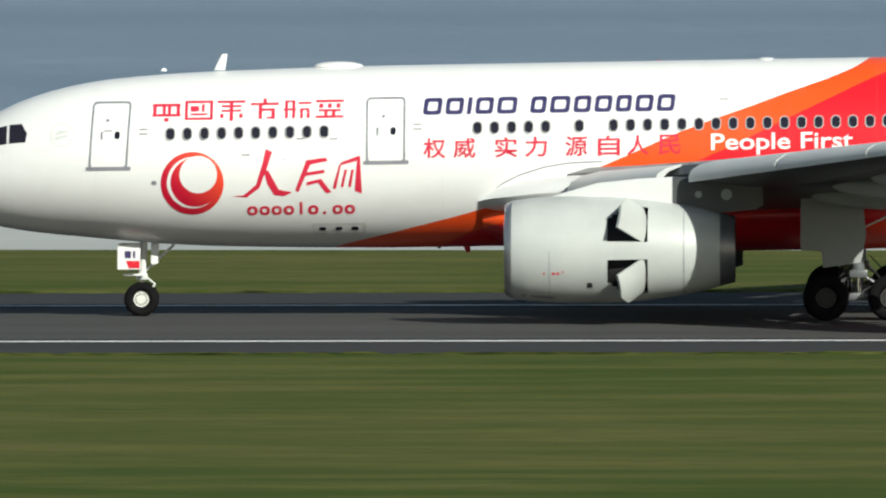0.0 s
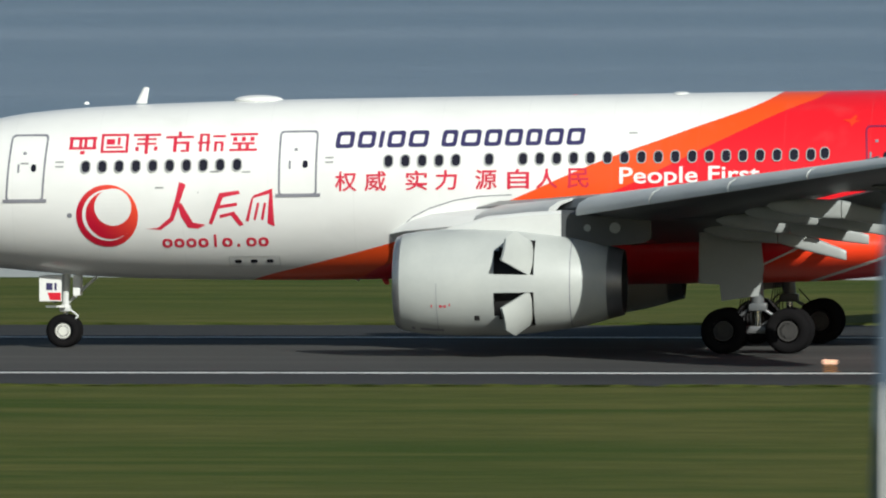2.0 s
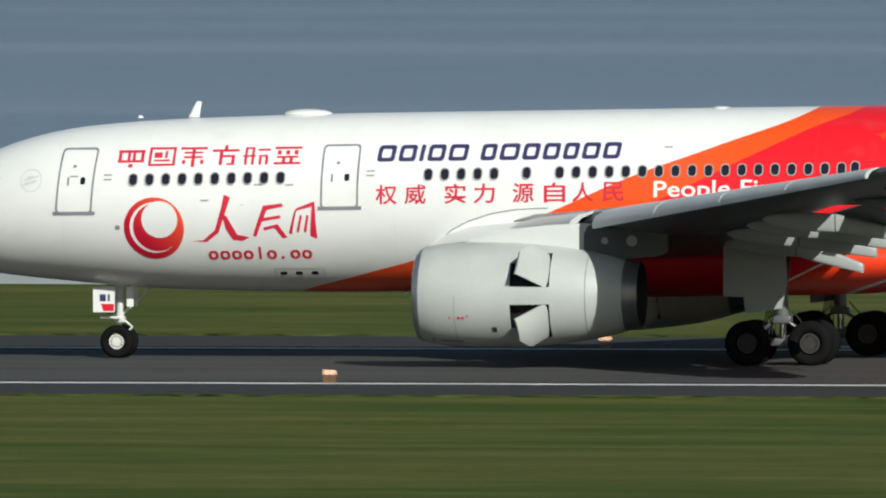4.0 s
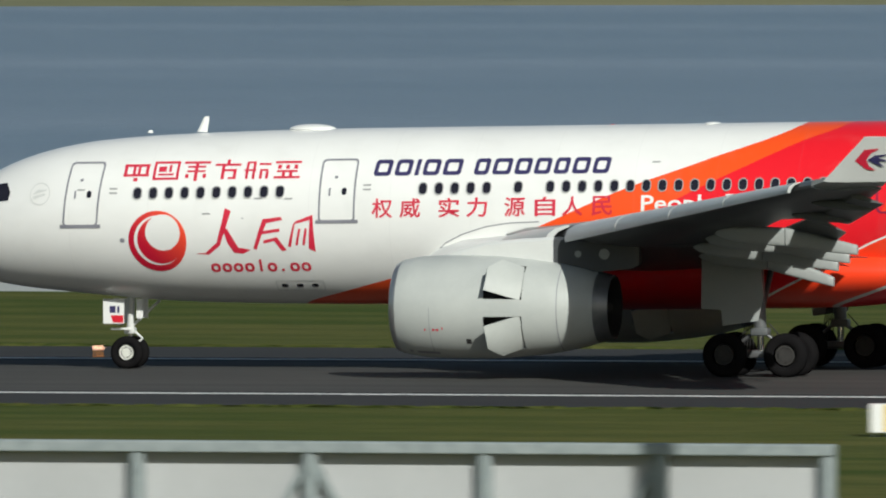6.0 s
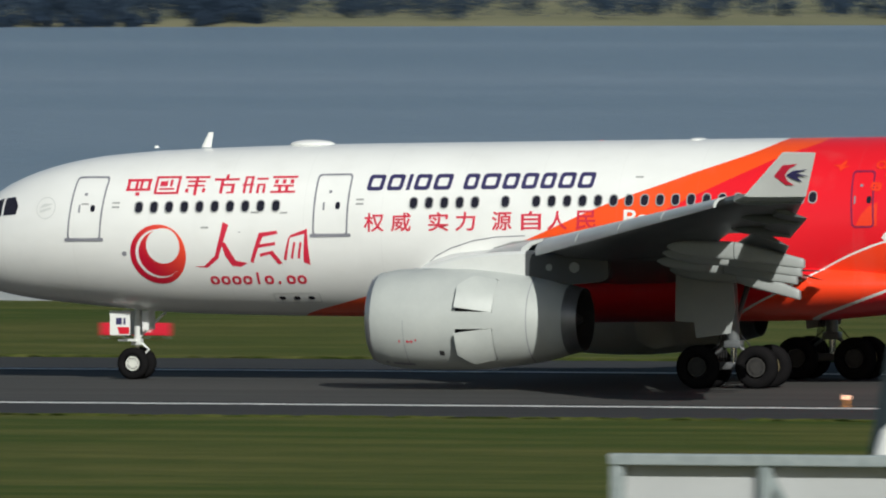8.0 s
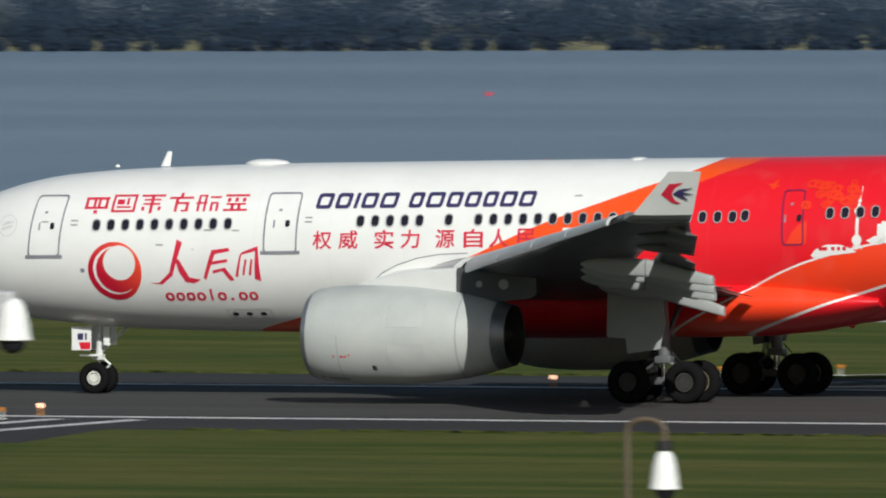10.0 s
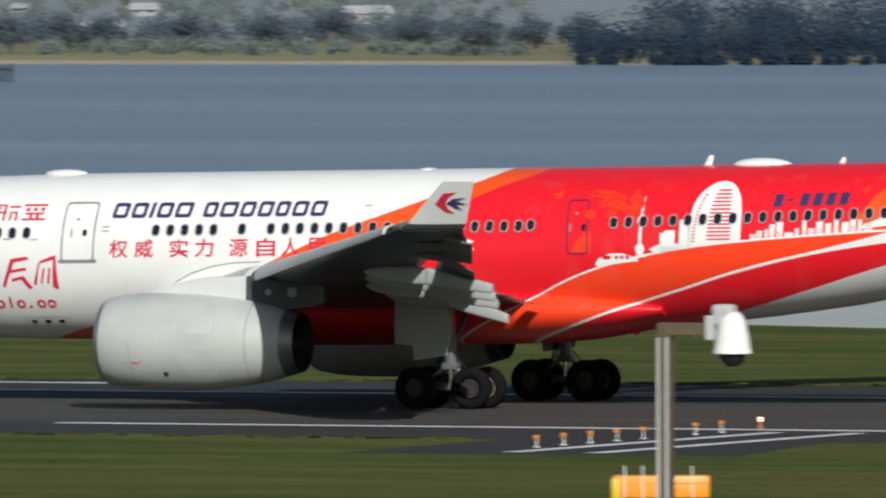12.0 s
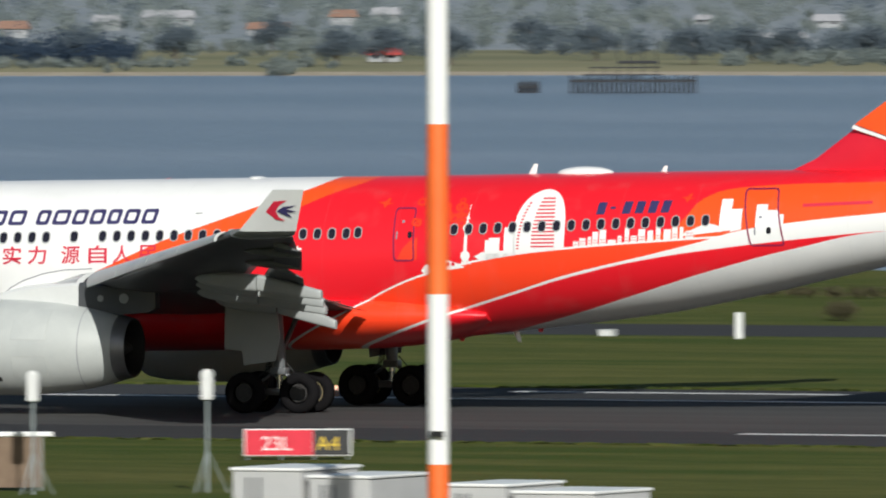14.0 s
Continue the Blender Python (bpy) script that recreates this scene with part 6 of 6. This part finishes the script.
def build_tree(m, seed):
    rng = random.Random(seed)
    tree = thing("tree", "tall open-crowned tree on the far shore", "tree", "far shore trees", m)
    bm = bmesh.new()
    add_rod(bm, (0, 0, -0.2), (0.2, 0, 3.4), 0.28, 0.12, 8)
    tips = []
    for k in range(7):
        t = 2 * math.pi * k / 7 + rng.uniform(-0.3, 0.3)
        z = 0.8 + 0.3 * k
        tip = (1.9 * math.cos(t), 1.9 * math.sin(t), z + 1.1)
        tips.append(tip)
        add_rod(bm, (0.1, 0, z), tip, 0.10, 0.03, 6)
    part("trunk", bm, M_BARK, tree, "grey trunk and limbs")
    quads, leaves = [], np.random.default_rng(seed)
    for tip in tips + [(0.2, 0, 4.2)]:
        leaf_cloud(quads, leaves, tip, 2.0, 1.35, 380, 0.18)
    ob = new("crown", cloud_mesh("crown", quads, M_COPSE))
    ob.parent = tree
    tagged(ob, "ragged crown tinted for haze")
    return tree


def tree_spot(b, d, s):
    x = on_bearing(b, 2300)
    y = shore_at(x) + d
    x = on_bearing(b, y)
    return pose(x, y, land_height(x, y), 0, 0, 57 * b) @ Matrix.Diagonal((s, s, s, 1))


first = None
for b, d, s in ((-23.55, 30, 1.0), (-23.4, 45, 1.2), (-23.75, 60, 0.9), (-23.25, 90, 1.3), (-24.2, 80, 1.1), (-24.45, 90, 0.9), (-24.7, 70, 1.2), (-24.82, 75, 1.3), (-25.0, 60, 1.0), (-25.3, 110, 1.1), (-25.75, 60, 0.8), (-25.95, 90, 1.1), (-26.1, 60, 0.9), (-26.6, 120, 1.2), (-26.9, 60, 1.3), (-23.0, 30, 1.0), (-22.8, 40, 1.2), (-24.0, 200, 1.4), (-25.5, 240, 1.4), (-26.3, 260, 1.5)):
    m = tree_spot(b, d, 1.0)
    if first is None:
        first = build_tree(m, 21)
    else:
        copy_thing(first, m @ pose(0, 0, 0, 0, 0, 47 * b))


def build_house(b, d, length, depth, h, roof, label, walls=M_WALL):
    x = on_bearing(b, 2300)
    y = shore_at(x) + d
    x = on_bearing(b, y)
    house = thing("house", label, "house", "far shore houses", pose(x, y, land_height(x, y), 0, 0, 22))
    bm = bmesh.new()
    add_box(bm, -length / 2, length / 2, -depth / 2, depth / 2, -0.3, h)
    part("wall", bm, walls, house, "pale walls")
    bm = bmesh.new()
    e = 0.4
    rise = depth * 0.32
    loft(bm, [[(sx * (length / 2 + e), -depth / 2 - e, h - 0.05), (sx * (length / 2 + e), depth / 2 + e, h - 0.05), (sx * (length / 2 + e - 0.6), 0, h + rise)] for sx in (-1, 1)])
    part("roof", bm, roof, house)
    n = max(2, int(length / 3))
    for i in range(n):
        a = -length / 2 + length * (i + 0.5) / n
        bm = bmesh.new()
        add_box(bm, a - 0.55, a + 0.55, -depth / 2 - 0.03, -depth / 2 + 0.05, 0.9, h - 0.5)
        part("window", bm, M_GLASS, house, "dark window")


for args in ((-25.955, 110, 4.4, 3.0, 1.0, M_ROOFRED, "cream house with a bright red roof"),
             (-26.81, 640, 4.5, 3.5, 1.6, M_ROOFGREY, "low white house with a grey roof"), (-26.62, 720, 9.0, 4.0, 1.7, M_ROOFGREY, "long white building with a grey roof"),
             (-26.31, 540, 7.0, 3.5, 1.1, M_TILE, "low house with a faded brown roof"), (-26.08, 760, 4.5, 4.0, 1.5, M_TILE, "house with a brown tiled roof"), (-25.95, 800, 5.0, 4.0, 1.6, M_ROOFGREY, "white house among far trees"),
             (-24.59, 680, 5.0, 3.6, 1.2, M_ROOFGREY, "broad white house with a pale roof"), (-24.74, 400, 9.0, 2.6, 0.7, M_WALL, "long low pale building by the trees"), (-24.97, 760, 3.0, 2.6, 0.9, M_ROOFGREY, "small white house between trees"),
             (-27.1, 500, 5.0, 4.0, 1.5, M_TILE, "house with a brown roof on the hill"), (-23.9, 520, 8.0, 4.0, 1.8, M_ROOFGREY, "pale house behind the bush")):
    build_house(*args)


M_TAN = foliage("brown_scrub", (0.11, 0.10, 0.06), (0.17, 0.15, 0.085))
quads, leaves = [], np.random.default_rng(31)
for k in range(16):
    leaf_cloud(quads, leaves, (-346.0 + 1.0 * k, 741 + 0.3 * (k % 3), 0.28), 0.55, 0.26, 260, 0.07)
tagged(new("low_bush", cloud_mesh("low_bush", quads, M_TAN)), "low brown bushes on the far airfield grass", "bush", "", "stuff")
quads = []
for k in range(5):
    leaf_cloud(quads, leaves, (-319.4 - 0.35 * k, 700 + 0.4 * k, 0.45), 0.55, 0.42, 300, 0.06)
tagged(new("low_bush", cloud_mesh("low_bush", quads, M_TAN)), "upright brown shrub beside the far taxiway", "bush", "", "stuff")


def tuft_material():
    m, tree, bsdf = nodes_of("grass_blades")
    tree.nodes.remove(bsdf)
    geo = tree.nodes.new("ShaderNodeNewGeometry")
    leaf_shader(tree, mix_colour(tree, geo.outputs["Random Per Island"], (0.075, 0.105, 0.022), (0.15, 0.16, 0.05)))
    return m


M_TUFT = tuft_material()


def tufts(label, x0, x1, y0, y1, count, low, high, seed):
    """Leaning blades of uncut grass, each a small tapered sheaf."""
    rng = np.random.default_rng(seed)
    p = np.stack((rng.uniform(x0, x1, count), rng.uniform(y0, y1, count), np.zeros(count)), axis=1)
    w, h, t = rng.uniform(0.10, 0.45, (count, 1)), rng.uniform(low, high, (count, 1)), rng.uniform(-0.6, 0.6, (count, 1))
    side = np.hstack((np.cos(t), np.sin(t), np.zeros((count, 1)))) * w
    top = np.hstack((rng.normal(0, 0.05, (count, 2)), h))
    quad = np.stack((p - side, p + side, p + 0.55 * side + top, p - 0.6 * side + 0.9 * top), axis=1)
    return tagged(new("grass_tufts", cloud_mesh("grass_tufts", [quad], M_TUFT)), label, "grass", "", "stuff")


tufts("ragged grass along the near edge of the shoulder", -219, 30, 535.5, 536.1, 3000, 0.02, 0.08, 41)
tufts("ragged grass along the shoulder beyond the exit", -330, -234, 535.5, 536.1, 1200, 0.02, 0.08, 45)
tufts("ragged grass along the far edge of the shoulder", -340, 30, 598.2, 598.9, 2600, 0.03, 0.10, 42)

M_WRECK = surface("wet_black_timber", (0.014, 0.016, 0.020), (0.035, 0.036, 0.038), 0.85, scale=1.5)


def build_old_pier():
    """A ruined landing stage out in the harbour, on rows of piles."""
    x, y = -950.5, 2021.0
    pier = thing("old_pier", "derelict timber landing stage on piles in the water", "pier", "", pose(x, y, -5, 0, 0, 24))
    bm = bmesh.new()
    add_box(bm, -7.6, 7.6, -2.5, 2.5, 1.35, 1.6)
    part("deck", bm, M_WRECK, pier, "dark timber deck")
    rng = random.Random(2)
    for i in range(27):
        for yy in (-2.4, 2.4):
            bm = bmesh.new()
            a = -7.5 + 15.0 * i / 26
            add_rod(bm, (a, yy, -1.0), (a + rng.uniform(-0.05, 0.05), yy, 1.9 + rng.uniform(-0.3, 0.3)), 0.11, 0.10, 7)
            part("timber_post", bm, M_WRECK, pier)
    bm = bmesh.new()
    add_box(bm, -5.2, 3.2, -1.6, 1.6, 3.0, 3.15)
    add_box(bm, -1.8, 3.0, -1.3, 1.3, 3.55, 3.9, bevel=0.1)
    part("roof", bm, M_WRECK, pier, "dark ragged roof")
    bm = bmesh.new()
    add_box(bm, -6.0, 3.4, -2.2, -2.1, 2.15, 2.3)
    part("rail", bm, M_WRECK, pier, "weathered rail")
    for a in (-5, -3.4, -1.8, -0.4, 1.2, 2.8):
        bm = bmesh.new()
        add_rod(bm, (a, -1.4, 1.6), (a, -1.4, 3.1 + (3.5 if a > -2 else 0)), 0.07, 0.05, 6)
        part("post", bm, M_WRECK, pier)
    small = thing("old_pier", "short cluster of dark timber piles in the water", "pier", "", pose(-963.2, 2018.3, -5, 0, 0, 24))
    for i in range(8):
        bm = bmesh.new()
        add_rod(bm, (-1.2 + 0.34 * i, 0.5 * (i % 2), -1), (-1.2 + 0.34 * i, 0.5 * (i % 2), 1.25 + 0.15 * (i % 3)), 0.16, 0.15, 7)
        part("timber_post", bm, M_WRECK, small)
    bm = bmesh.new()
    add_box(bm, -1.3, 1.3, -0.2, 0.7, 0.6, 0.85)
    part("beam", bm, M_WRECK, small)


build_old_pier()
pile = thing("channel_marker", "timber channel marker pile with a white top board", "marker", "", pose(-442.2, 1508.6, -5))
bm = bmesh.new()
add_rod(bm, (0, 0, -1.0), (0, 0, 2.5), 0.20, 0.18, 12)
part("pile", bm, surface("tan_timber", (0.30, 0.21, 0.11), (0.40, 0.29, 0.16), 0.8, scale=2), pile, "tan timber pile")
bm = bmesh.new()
add_box(bm, -0.3, 0.3, -0.2, 0.2, 2.5, 3.6, bevel=0.04)
part("board", bm, M_PANEL, pile, "pale top board")
buoy = thing("buoy", "small red buoy floating on the harbour", "buoy", "", pose(-697.0, 1787.0, -5))
bm = bmesh.new()
add_turned(bm, ((-0.3, 0.05), (-0.2, 0.28), (0.15, 0.3), (0.3, 0.18), (0.45, 0.06), (0.5, 0.0)), 16, pose(0, 0, 0, 0, -90, 0))
part("float", bm, M_SIGNRED, buoy, "red float", True)


# ---- motion of the airliner ----
def run(t):
    """The main wheels' place along the runway while the airliner brakes."""
    u = t / 14
    return -3.309 - 364.431 * u + 110.158 * u * u - 22.254 * u ** 3


def swing(t):
    """Sideways drift in metres and heading in degrees as the airliner begins to turn off."""
    return spread(t, ((0, 0.0, 0.0), (8.5, 0.0, 0.03), (9.5, -0.02, 0.09), (10.0, -0.046, 0.27), (10.5, -0.101, 0.54), (11.0, -0.202, 1.0), (11.5, -0.376, 1.56), (12.0, -0.633, 2.26), (12.5, -0.988, 2.96), (13.0, -1.435, 3.65), (13.5, -1.964, 4.33), (14.0, -2.573, 5.0)))


def place_of(t):
    drift, turn = swing(t)
    return pose(run(t), PATH_Y + drift, 0, 0, 0, turn) @ pose(-22.18, 0, 0)


def motions():
    walk(plane, [(0.5 * i, place_of(0.5 * i)) for i in range(29)])
    for wheel, radius in wheels:
        rest, turn, rows = wheel.matrix_basis.copy(), 0.0, []
        for k in range(frame(14.0)):
            t = k / FPS
            rows.append((t, rest @ Matrix.Rotation(-turn, 4, "Y")))
            turn += min((run(t) - run(t + 1 / FPS)) / radius, 1.48)
        walk(wheel, rows)
    for door, place in reversers:
        walk(door, [(t, place @ Matrix.Rotation(radians(deg), 4, "Y")) for t, deg in ((0, 47), (3.0, 47), (5.5, 33), (6.5, 26), (7.2, 22), (8.2, 10), (9.1, 0), (14, 0))])


motions()
